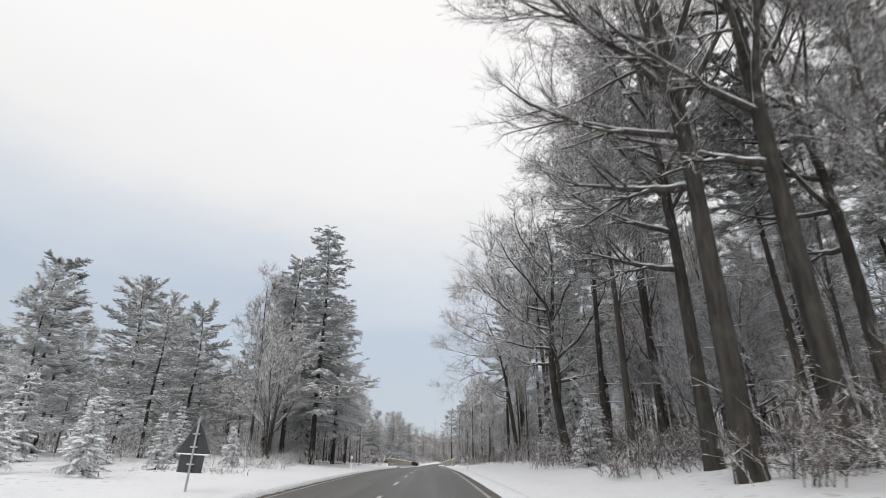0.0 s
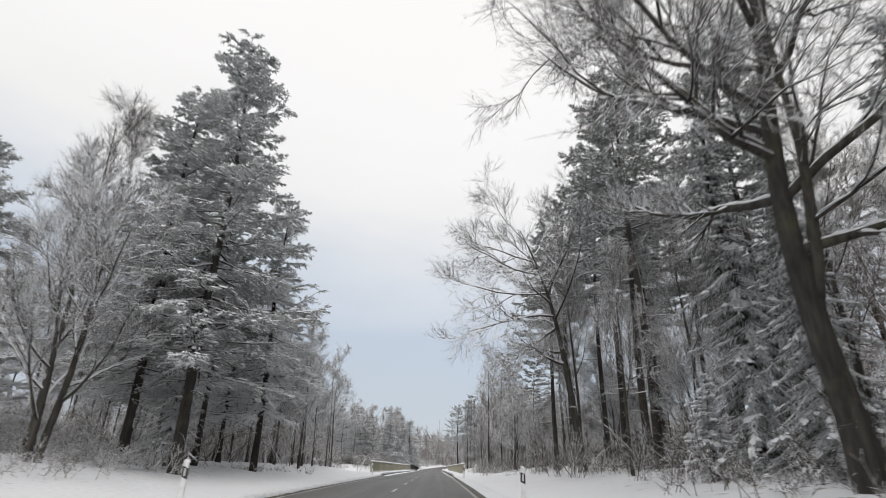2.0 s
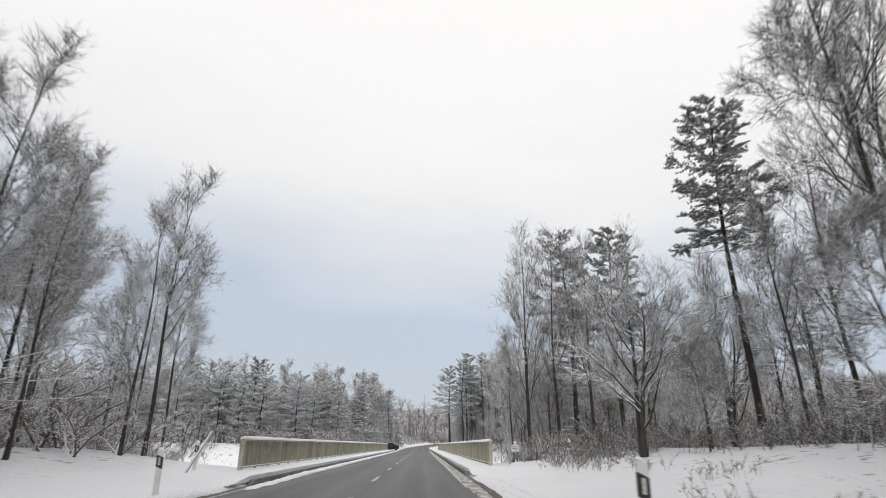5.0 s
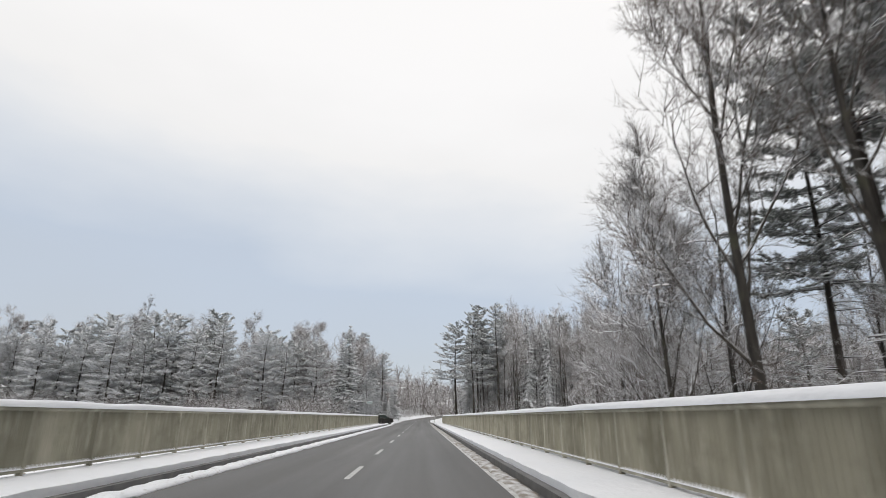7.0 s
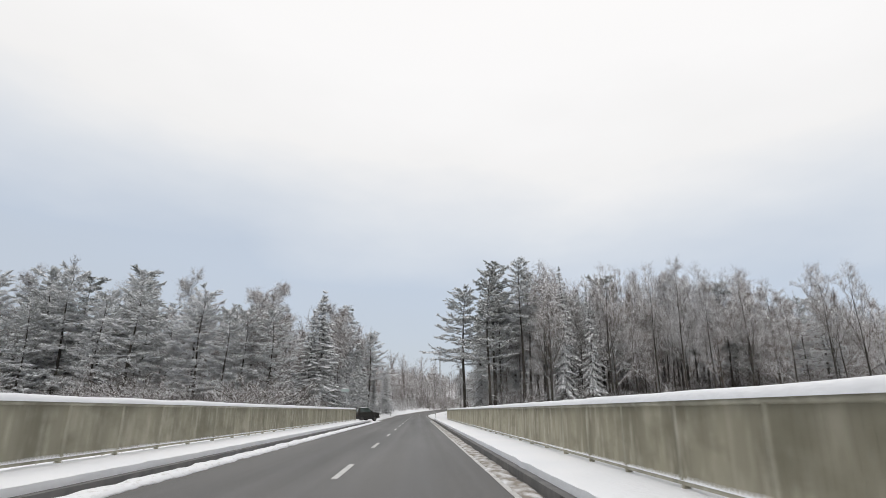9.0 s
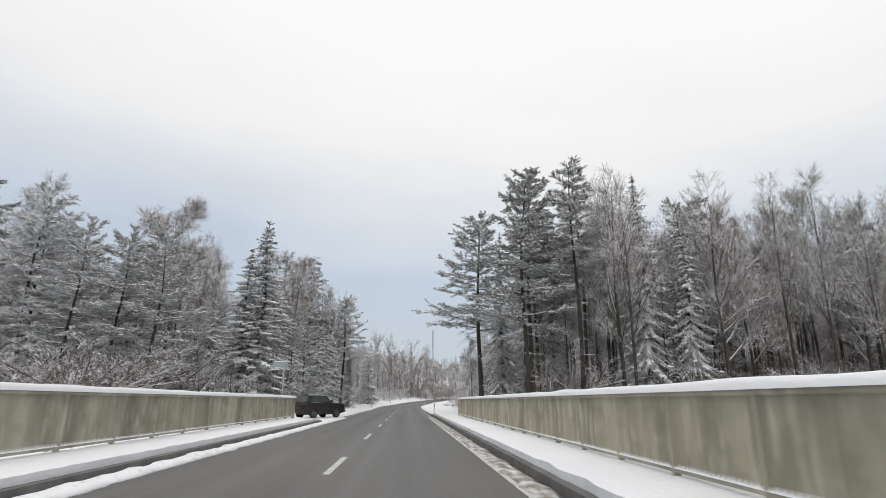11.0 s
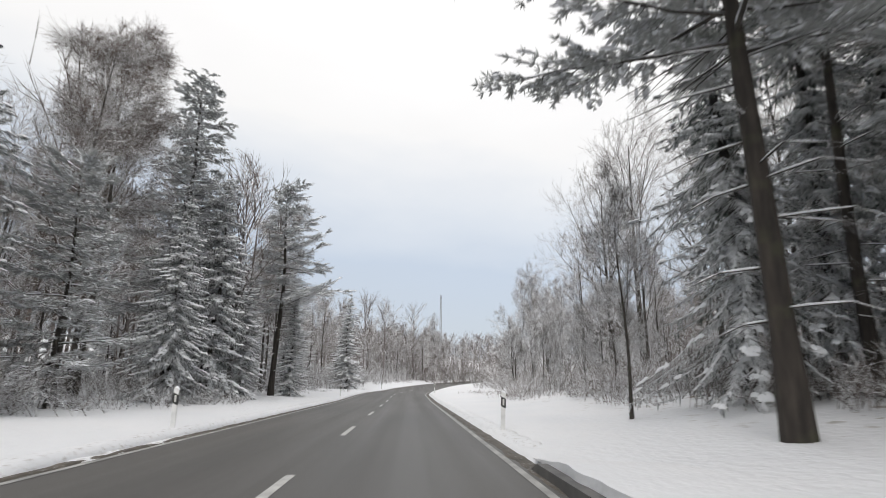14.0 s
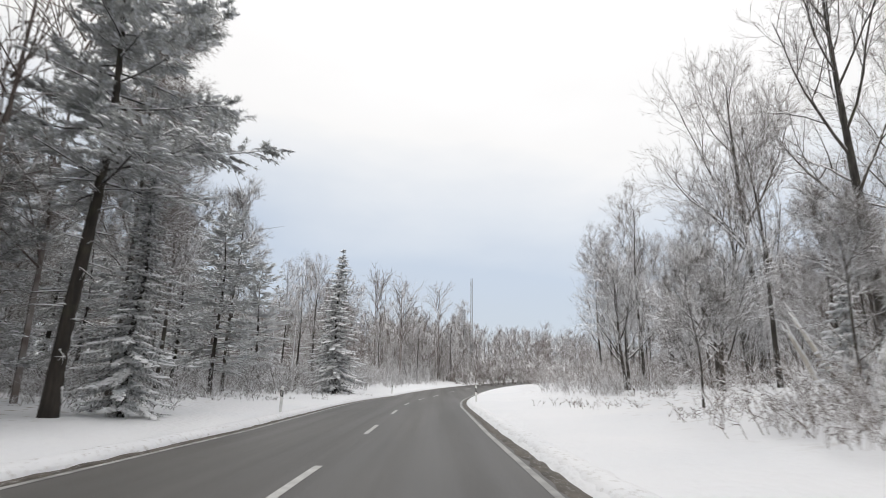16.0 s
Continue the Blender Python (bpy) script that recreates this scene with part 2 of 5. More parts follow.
M_NEEDLE_FROST = twig_material("frosted_needles", (0.34, 0.352, 0.345), (0.56, 0.57, 0.56), -1.1, 0.25, 2.0, 0.5)
M_NEEDLE_PINE = twig_material("pine_needles", (0.18, 0.192, 0.176), (0.36, 0.372, 0.35), -0.95, 0.35, 2.0, 0.46)


# ---- mesh helpers ----
class Geo:
    """Collects corners and faces of one mesh."""

    def __init__(self):
        self.v, self.f = [], []

    def tube(self, pts, radii, sides=5, cap=False):
        base, n = len(self.v), len(pts)
        for i, p in enumerate(pts):
            d = (pts[min(i + 1, n - 1)] - pts[max(i - 1, 0)]).normalized()
            a = d.cross(Vector((0.31, 0.95, 0.05))).normalized()
            b = d.cross(a)
            for k in range(sides):
                w = 2 * math.pi * k / sides
                self.v.append(p + (a * math.cos(w) + b * math.sin(w)) * radii[i])
        for i in range(n - 1):
            for k in range(sides):
                q = base + i * sides
                self.f.append((q + k, q + (k + 1) % sides, q + sides + (k + 1) % sides, q + sides + k))
        if cap:
            self.f.append(tuple(base + (n - 1) * sides + k for k in range(sides)))

    def spike(self, p, d, r, rng):
        """A tapering twig: a three-sided pyramid."""
        a = d.cross(Vector((rng.uniform(-1, 1), rng.uniform(-1, 1), rng.uniform(-1, 1)))).normalized() * r
        b = d.normalized().cross(a)
        i = len(self.v)
        self.v += [p + a, p - a * 0.5 + b * 0.87, p - a * 0.5 - b * 0.87, p + d]
        self.f += [(i, i + 1, i + 3), (i + 1, i + 2, i + 3), (i + 2, i, i + 3)]

    def kite(self, p, d, side, width, sag):
        """A spray of needles: two faces folded along the middle, sides hanging."""
        i = len(self.v)
        m = p + d * 0.45
        self.v += [p, m + side * width - Vector((0, 0, sag)), p + d, m - side * width - Vector((0, 0, sag))]
        self.f += [(i, i + 1, i + 2), (i, i + 2, i + 3)]

    def pillow(self, p, d, width, thick):
        """A cushion of snow along d."""
        side = d.cross(Vector((0, 0, 1)))
        side = (side.normalized() if side.length > 1e-4 else Vector((1, 0, 0))) * width
        up = Vector((0, 0, thick))
        i = len(self.v)
        self.v += [p, p + d * 0.35 + side, p + d * 0.35 - side, p + d * 0.4 + up, p + d * 0.85 + side * 0.7 - up * 0.3, p + d * 0.85 - side * 0.7 - up * 0.3, p + d * 0.75 + up * 0.8, p + d * 1.05]
        self.f += [(i, i + 1, i + 3), (i, i + 3, i + 2), (i + 1, i + 4, i + 6, i + 3), (i + 2, i + 3, i + 6, i + 5), (i + 4, i + 7, i + 6), (i + 5, i + 6, i + 7)]

    def box(self, x0, y0, z0, x1, y1, z1):
        i = len(self.v)
        self.v += [Vector(c) for c in ((x0, y0, z0), (x1, y0, z0), (x1, y1, z0), (x0, y1, z0), (x0, y0, z1), (x1, y0, z1), (x1, y1, z1), (x0, y1, z1))]
        self.f += [(i, i + 3, i + 2, i + 1), (i + 4, i + 5, i + 6, i + 7), (i, i + 1, i + 5, i + 4), (i + 1, i + 2, i + 6, i + 5), (i + 2, i + 3, i + 7, i + 6), (i + 3, i, i + 4, i + 7)]

    def mesh(self, name, mat, smooth=False):
        me = bpy.data.meshes.new(name)
        me.from_pydata([tuple(v) for v in self.v], [], self.f)
        me.materials.append(mat)
        if smooth:
            me.polygons.foreach_set("use_smooth", [True] * len(me.polygons))
        me.update()
        return me


def piece(name, geo, mat, parent=None, label="", smooth=False):
    """One mesh object, as a part under parent."""
    ob = new(name, geo.mesh(name, mat, smooth))
    if parent:
        ob.parent = parent
    if label:
        ob["label"] = label
    return ob


def bevelled(geo, name, mat, width=0.01, parent=None, label=""):
    me = geo.mesh(name, mat)
    bm = bmesh.new()
    bm.from_mesh(me)
    bmesh.ops.bevel(bm, geom=bm.edges[:], offset=width, segments=2, affect="EDGES", profile=0.6)
    bm.to_mesh(me)
    bm.free()
    ob = new(name, me)
    if parent:
        ob.parent = parent
    if label:
        ob["label"] = label
    return ob


# ---- the line of the road: straight over the bridge, then a long bend to the right ----
def smooth01(a, b, v):
    k = min(1.0, max(0.0, (v - a) / (b - a)))
    return k * k * (3 - 2 * k)


def road_x(y):
    s = max(0.0, y - 238)
    return s * s / 290 if s < 95 else 95 * 95 / 290 + (s - 95) * 190 / 290


RISE = ((-60, -2.3), (-25, -1.42), (-4, -0.92), (9, -0.65), (22, -0.40), (36, -0.20), (52, -0.09), (80, 0.0), (225, 0.0), (260, 0.35), (300, 1.7), (340, 3.2), (420, 5), (3000, 5))


def road_z(y):
    for (a, za), (b, zb) in zip(RISE, RISE[1:]):
        if y <= b:
            return za + (zb - za) * (max(y, a) - a) / (b - a)
    return RISE[-1][1]


WALL_L, WALL_R = -5.22, 5.08
LY0, LY1, RY0, RY1 = 84.8, 176.0, 90.8, 182.6


def valley(u, y):
    if u < 0:
        return smooth01(88, 104, y) * (1 - smooth01(158, 176, y))
    return smooth01(94, 110, y) * (1 - smooth01(166, 184, y))


def ground_z(u, y):
    z = road_z(y)
    a = abs(u)
    if a < 3.56:
        h = -0.10
    elif a < 3.8:
        h = -0.10 + (a - 3.56) / 0.24 * 0.22
    else:
        h = 0.12 + 0.13 * smooth01(3.8, 5.5, a)
        if u > 0:
            h += 0.9 * smooth01(5.5, 14, a) + 0.02 * max(0, a - 14)
        else:
            h += (0.25 + 0.5 * smooth01(20, 40, y) * (1 - smooth01(180, 200, y))) * smooth01(5.5, 14, a) + 0.012 * max(0, a - 14)
        h += 0.09 * noise.noise((u * 0.35, y * 0.3, 0.0)) * smooth01(4, 6, a) + 0.03 * noise.noise((u * 1.7, y * 1.3, 3.0))
        h += 0.35 * noise.noise((u * 0.07, y * 0.06, 9.0)) * smooth01(7, 20, a)
        if u < 0:
            # level lay-by beside the road
            lay = (1 - smooth01(7.0, 9.5, a)) * smooth01(177, 181, y) * (1 - smooth01(191, 197, y))
            h += (0.02 - h) * lay
    far = max(0.0, a - 120) * 0.05 + max(0.0, y - 420) * 0.035
    v = valley(u, y)
    if v > 0:
        h = h * (1 - v) - 6.5 * v * (1.0 if a > 2 else 1.0)
    return z + h + min(far, 30.0)


def place(u, y, up=0.0):
    """World place of a spot u metres beside the road's middle line."""
    return Vector((road_x(y) + u, y, ground_z(u, y) + up))


def axis(stops):
    out = []
    for (a, step), (b, _) in zip(stops, stops[1:]):
        k = max(1, round((b - a) / step))
        out += [a + (b - a) * i / k for i in range(k)]
    return out + [stops[-1][0]]


US = axis(((-1500, 300), (-300, 45), (-120, 10), (-40, 3), (-16, 1), (-8, 0.4), (-4.4, 0.11), (-3.5, 0.9), (3.5, 0.11), (4.4, 0.4), (8, 1), (16, 3), (40, 10), (120, 45), (300, 300), (1500, 1)))
YS = axis(((-400, 60), (-60, 5), (-20, 1.0), (260, 2.5), (420, 20), (800, 150), (2600, 1)))


def build_ground():
    g = Geo()
    for y in YS:
        for u in US:
            g.v.append(place(u, y))
    n = len(US)
    g.f = [(j * n + i, j * n + i + 1, (j + 1) * n + i + 1, (j + 1) * n + i) for j in range(len(YS) - 1) for i in range(n - 1)]
    me = g.mesh("ground", M_GROUND, True)
    lit = me.attributes.new("litter", "FLOAT", "POINT")
    lit.data.foreach_set("value", [smooth01(6.5, 12, abs(u)) for y in YS for u in US])
    return tagged(new("ground", me), "snow-covered forest floor with brown litter showing through", "ground", kind="structure")


build_ground()


def ribbon(u0, u1, lift, mat, name, y0, y1, step=2.0, wobble=0.0, parent=None, seed=0.0, crown=0.0):
    g = Geo()
    ys = axis(((y0, step), (y1, 1)))
    for y in ys:
        w0, w1 = wobble * noise.noise((y * 0.9, seed, 0)), wobble * noise.noise((y * 0.9, seed, 7.7))
        for k, u in enumerate((u0 + w0, (u0 + u1) / 2, u1 + w1)):
            g.v.append(Vector((road_x(y) + u, y, road_z(y) + lift + (crown if k == 1 else 0.0))))
    for j in range(len(ys) - 1):
        for k in range(2):
            q = j * 3 + k
            g.f.append((q, q + 1, q + 4, q + 3))
    return piece(name, g, mat, parent, smooth=True)


road = tagged(ribbon(-3.66, 3.66, 0.0, M_ASPHALT, "road", -200, 420, 2.0, 0.0), "two-lane wet grey asphalt road cleared of snow", "road", kind="structure")
for side in (-1, 1):
    for a, b in ((-60, 80), (187, 420)):
        ribbon(side * 3.26, side * 3.38, 0.006, M_WORN, "edge_line", a, b, 2.0, 0.012, road, side * 3 + a)
ribbon(3.02, 3.12, 0.006, M_PAINT, "edge_line", 80, 187, 2.0, 0.02, road, 5.0)
for k in range(-18, 36):
    y0 = 100 + 8.95 * k + (0.7 if k < 1 else -0.65)
    ribbon(-0.065, 0.065, 0.006, M_PAINT, "dash", y0, y0 + 2.98, 1.5, 0.012, road, k * 1.3)


# ---- bridge: kerbs, walkways, railings ----
def strip_solid(name, u0, u1, z0, z1, y0, y1, mat, wobble=0.0, step=0.5, seed=0.0, parent=None, round_top=0.0, taper=1.5, bumps=0.35):
    """A long low body along the road with uneven sides and an arched top."""
    g = Geo()
    ys = axis(((y0, step), (y1, 1)))
    n = 6
    for y in ys:
        e = min(1.0, (y - y0 + 0.05) / taper, (y1 - y + 0.05) / taper) if taper else 1.0
        w = [wobble * noise.noise((y * 1.1, seed + k * 3.1, 0)) + 0.4 * wobble * noise.noise((y * 4.3, seed + k * 3.1, 5)) for k in (0, 1)]
        hz = wobble * bumps * noise.noise((y * 1.7, seed, 11))
        a, b = u0 + w[0], u1 + w[1]
        if a > b - 0.04:
            a = b - 0.04
        top = z0 + (z1 - z0 + hz) * max(0.05, e)
        for k in range(n):
            f = k / (n - 1)
            arch = 1 - round_top * (2 * f - 1) ** 4
            g.v.append(Vector((road_x(y) + a + (b - a) * f, y, road_z(y) + z0 + (top - z0) * arch)))
        g.v += [Vector((road_x(y) + b, y, road_z(y) + z0)), Vector((road_x(y) + a, y, road_z(y) + z0))]
    m = n + 2
    for j in range(len(ys) - 1):
        for k in range(m):
            g.f.append((j * m + k, j * m + (k + 1) % m, (j + 1) * m + (k + 1) % m, (j + 1) * m + k))
    for j in (0, len(ys) - 1):
        g.f.append(tuple(j * m + k for k in range(m)))
    return piece(name, g, mat, parent, smooth=round_top > 0)


bridge = tagged(new("bridge_deck"), "concrete road bridge deck with raised snow-covered walkways", "bridge", kind="structure")
g = Geo()
g.box(-5.5, 86, -1.1, 5.4, 184, -0.02)
piece("deck_slab", g, M_CONCRETE, bridge)
for side, ya, yb in ((-1, 80.0, 176.5), (1, 86.0, 193.0)):
    lo, hi = sorted((side * 3.5, side * 3.66))
    strip_solid("kerb", lo, hi, -0.2, 0.15, ya, yb, M_KERB, 0.006, 1.0, 1 + side, bridge, 0.0, 1.0)
    lo, hi = sorted((side * 3.66, side * 5.35))
    strip_solid("walkway_slab", lo, hi, -0.6, 0.13, ya + 1, yb - 3, M_CONCRETE, 0.0, 2.0, 3 + side, bridge, 0.0, 1.0)
    lo, hi = sorted((side * 3.67, side * 5.33))
    strip_solid("snow_layer", lo, hi, 0.10, 0.27, ya - 1, yb, M_SNOW, 0.07, 0.25, 5 + side, bridge, 0.0, 2.0, 0.25)
slush = tagged(strip_solid("slush", 3.08, 3.50, -0.01, 0.03, 76, 190, M_SLUSH, 0.14, 0.15, 21, None, 0.9, 2.0, 0.1), "dirty grey slush along the kerb", "slush", kind="stuff")
tagged(strip_solid("slush", -3.5, -3.02, -0.01, 0.085, 78, 187, M_BANK, 0.13, 0.25, 33, None, 0.7, 9.0), "ploughed snow ridge along the kerb", "snow", kind="stuff")


def build_railing(x, y0, y1):
    rail = tagged(new("bridge_railing"), "grey-painted steel bridge railing with upright bars and snow-capped handrail", "railing", "bridge railings")
    top, base = 1.36, 0.345
    g = Geo()
    g.tube([Vector((x, y, top)) for y in (y0, (y0 + y1) / 2, y1)], [0.06] * 3, 10, True)
    piece("handrail", g, M_STEEL, rail, smooth=True)
    g = Geo()
    g.box(x - 0.04, y0, base - 0.03, x + 0.04, y1, base + 0.03)
    bevelled(g, "bottom_rail", M_STEEL, 0.006, rail)
    g = Geo()
    ys = axis(((y0 - 0.05, 0.3), (y1 + 0.05, 1)))
    n = 7
    for y in ys:
        w, h = 0.095 + 0.014 * noise.noise((y * 0.8, x, 0)), 0.105 + 0.03 * noise.noise((y * 0.6, x, 4))
        for k in range(n):
            a = math.pi * k / (n - 1)
            g.v.append(Vector((x + w * math.cos(a), y, top + 0.03 + h * math.sin(a) - 0.02 * abs(math.cos(a)))))
    g.f = [(j * n + k, j * n + k + 1, (j + 1) * n + k + 1, (j + 1) * n + k) for j in range(len(ys) - 1) for k in range(n - 1)]
    g.f += [tuple(range(n)), tuple((len(ys) - 1) * n + k for k in range(n))]
    piece("snow_cap", g, M_SNOW, rail, "snow lying on the handrail", True)
    g = Geo()
    ys2 = axis(((y0, 0.4), (y1, 1)))
    for y in ys2:
        h = 0.05 + 0.025 * noise.noise((y * 1.3, x, 8))
        for dx, dz in ((-0.055, -0.01), (0.0, h), (0.055, -0.01)):
            g.v.append(Vector((x + dx, y, base + 0.032 + dz)))
    g.f = [(j * 3 + k, j * 3 + k + 1, j * 3 + k + 4, j * 3 + k + 3) for j in range(len(ys2) - 1) for k in range(2)]
    piece("snow_line", g, M_SNOW, rail, "thin snow on the bottom rail", True)
    posts = max(2, round((y1 - y0) / 2.0))
    g = Geo()
    g.box(-0.05, -0.04, 0.0, 0.05, 0.04, top - 0.17)
    pm = bevelled(g, "post", M_STEEL, 0.006, rail)
    for k in range(posts + 1):
        o = pm if k == 0 else new("post", pm.data)
        o.parent = rail
        o.location = (x, y0 + (y1 - y0) * k / posts, 0.14)
    # end plate
    for ye in (y0, y1):
        g = Geo()
        g.box(x - 0.09, ye - 0.03, 0.16, x + 0.09, ye + 0.03, top)
        bevelled(g, "end_post", M_STEEL, 0.01, rail)
    g = Geo()
    g.box(-0.042, -0.006, 0.0, 0.042, 0.006, top - 0.05 - base)
    bar = g.mesh("bar", M_STEEL)
    near = 150
    count = int((y1 - y0) / 0.105)
    rest = Geo()
    first = count - near
    for k in range(1, count):
        y = y0 + (y1 - y0) * k / count
        if k >= first:
            o = new("bar", bar)
            o.parent, o.location = rail, (x, y, base + 0.02)
        else:
            rest.box(x - 0.042, y - 0.006, base + 0.02, x + 0.042, y + 0.006, top - 0.03)
    tagged(piece("bar_infill", rest, M_STEEL, rail), kind="stuff")
    return rail


def end_rungs(x, y, side):
    """The narrow return frame at the railing's end: a stub post and four rungs with snow on them."""
    t = tagged(new("railing_return"), "narrow grey steel return frame with snow on its rungs", "railing")
    g = Geo()
    g.box(x + side * 0.40 - 0.035, y - 0.03, 0.12, x + side * 0.40 + 0.035, y + 0.03, 1.22)
    bevelled(g, "post", M_STEEL, 0.008, t)
    for k in range(4):
        z = 0.36 + 0.27 * k
        g = Geo()
        a, b = sorted((x + side * 0.092, x + side * 0.364))
        g.box(a, y - 0.02, z - 0.02, b, y + 0.02, z + 0.02)
        rung = bevelled(g, "rung", M_STEEL, 0.006, t)
        g = Geo()
        g.pillow(Vector((a, y, z + 0.02)), Vector((b - a, 0, 0)), 0.025, 0.035)
        piece("snow_line", g, M_SNOW, rung, "thin snow on the rung")


def sticker(x, y, z, face):
    g = Geo()
    for k in range(14):
        a = 2 * math.pi * k / 14
        g.v.append(Vector((x, y + 0.075 * math.cos(a), z + 0.075 * math.sin(a))))
        g.v.append(Vector((x + face * 0.004, y + 0.072 * math.cos(a), z + 0.072 * math.sin(a))))
    g.f = [tuple(range(1, 28, 2))] + [(2 * k, (2 * k + 2) % 28, (2 * k + 3) % 28, 2 * k + 1) for k in range(14)]
    tagged(piece("round_sticker", g, M_STICKER), "faded orange round sticker on the railing bars", "sticker")


M_STICKER = speckled("faded_orange_film", (0.36, 0.15, 0.08), (0.48, 0.22, 0.12), 14.0, 0.5, bump=0.05)
RAIL_L = build_railing(WALL_L, LY0, LY1)
RAIL_R = build_railing(WALL_R, RY0, RY1)
end_rungs(WALL_R, RY1 - 0.02, 1)
sticker(WALL_R - 0.044, RY1 - 0.95, 1.08, -1)


# ---- trees ----
def rot(d, angle, rng):
    """d turned by about angle towards a random side."""
    a = d.cross(Vector((rng.uniform(-1, 1), rng.uniform(-1, 1), rng.uniform(-1, 1)))).normalized()
    return (d * math.cos(angle) + a * math.sin(angle)).normalized()


def bare_tree(seed, height, radius, fork=0.45, spread=0.75, limbs=9, lean=(0, 0), bend=(0, 0), wander=0.35, angle=(0.55, 1.1), twig=0.009, density=1.0, droop=0.0, stems=1, snow=1.0, arms=(), crook=1.0, split=3, rise=0.10, bush=2, thick=0.6):
    """Trunk, branches, twigs and snow of a leafless tree, as four meshes' worth of geometry."""
    rng = random.Random(seed)
    trunk, branch, fine, white = Geo(), Geo(), Geo(), Geo()

    def snow_on(pts, radii):
        for i in range(len(pts) - 1):
            d = pts[i + 1] - pts[i]
            if abs(d.normalized().z) < 0.88 and rng.random() < 0.85 * snow:
                white.pillow(pts[i] + Vector((0, 0, radii[i] * 0.5)), d, radii[i] * 0.85 + 0.014, radii[i] * 0.6 + 0.032)

    def twigs(p, d, length, n):
        for _ in range(n):
            e = rot(d, rng.uniform(0.2, 0.85), rng)
            e.z += rng.uniform(-0.1, 0.28) - droop
            L = length * rng.uniform(0.5, 1.5)
            fine.spike(p, e * L, twig * rng.uniform(0.7, 1.1), rng)
            for k in range(4):
                q = p + e * L * rng.uniform(0.15, 0.85)
                f = rot(e.normalized(), rng.uniform(0.3, 0.8), rng)
                f.z += 0.15 - droop
                fine.spike(q, f * L * rng.uniform(0.3, 0.6), twig * 0.6, rng)

    def shoot(p, d, length, r, level):
        n = 6 if level < 2 else 4
        pts, radii = [p], [r]
        for i in range(n):
            d = rot(d, rng.uniform(0.05, 0.24 if level > 1 else 0.17) * crook, rng)
            d.z += (rise if level < 2 else rise * 0.5) - droop * (i / n) * 0.6
            d.normalize()
            p = p + d * length / n
            pts.append(p)
            radii.append(r * (1 - 0.78 * (i + 1) / n))
        branch.tube(pts, radii, 5 if level < 2 else 3)
        snow_on(pts, radii)
        kids = {1: 8, 2: split, 3: 0}[level]
        for i in range(int(kids * density + 0.5)):
            f = 0.22 + 0.78 * (i + rng.random()) / max(1, kids * density)
            k = min(n - 1, int(f * n))
            q = pts[k].lerp(pts[k + 1], min(1.0, f * n - k))
            dd = rot((pts[k + 1] - pts[k]).normalized(), rng.uniform(0.4, 0.95), rng)
            shoot(q, dd, length * rng.uniform(0.36, 0.58) * (1.15 - 0.5 * f), max(0.009, radii[k] * 0.55), level + 1)
        if level >= 2:
            for k in range(1, n + 1):
                twigs(pts[k], (pts[k] - pts[k - 1]).normalized(), 0.5 + length * 0.26, bush)

    for s in range(stems):
        n = 12
        a0 = rng.uniform(0, 6.28)
        off = Vector((math.cos(a0), math.sin(a0), 0)) * (radius * 1.1 if stems > 1 else 0)
        hh = height * (1 if s == 0 else rng.uniform(0.75, 0.95))
        w1, w2 = rng.uniform(0, 6.28), rng.uniform(0, 6.28)
        pts, radii = [], []
        for i in range(n + 1):
            f = i / n
            x = (lean[0] * f + bend[0] * f * f) * hh + wander * f * math.sin(w1 + 5.5 * f) * 0.7 + off.x * (1 + 5 * f)
            y = (lean[1] * f + bend[1] * f * f) * hh + wander * f * math.sin(w2 + 4.5 * f) * 0.7 + off.y * (1 + 5 * f)
            pts.append(Vector((x, y, hh * f - (0.4 if i == 0 else 0))))
            radii.append(radius * (1.4 if i == 0 else 1.0) * (1 - 0.88 * f ** 1.2))
        trunk.tube(pts, radii, 10)
        for i in range(limbs):
            f = fork + (0.98 - fork) * ((i + rng.random()) / limbs)
            k = min(n - 1, int(f * n))
            q = pts[k].lerp(pts[k + 1], f * n - k)
            dd = rot((pts[k + 1] - pts[k]).normalized(), rng.uniform(*angle) * (1.15 - 0.35 * f), rng)
            g = (f - fork) / (1 - fork)
            shoot(q, dd, hh * spread * rng.uniform(0.36, 0.5) * (0.75 + 0.5 * math.sin(min(1.0, g * 1.5 + 0.25) * 2.3)) * (1.1 - 0.55 * g), max(0.026, radii[k] * thick), 1)
        if s == 0:
            for f, way, length in arms:
                k = min(n - 1, int(f * n))
                shoot(pts[k].lerp(pts[k + 1], f * n - k), Vector(way).normalized(), length, max(0.07, radii[k] * 0.62), 1)
    return trunk, branch, fine, white


def assemble(name, geos, mats, names, label, category):
    t = new(name)
    for nme, g, m in zip(names, geos, mats):
        if g.f:
            o = piece(nme, g, m, t, smooth=nme in ("trunk", "branchwork", "snow"))
            if nme != "trunk":
                o["kind"] = "stuff"
    tagged(t, label, category)
    return t


def deciduous(label, mats=None, name="bare_tree", **kw):
    mats = mats or (M_BARK, M_LIMB, M_TWIG, M_SNOW)
    return assemble(name, bare_tree(**kw), mats, ("trunk", "branchwork", "twig_mass", "snow"), label, "tree")


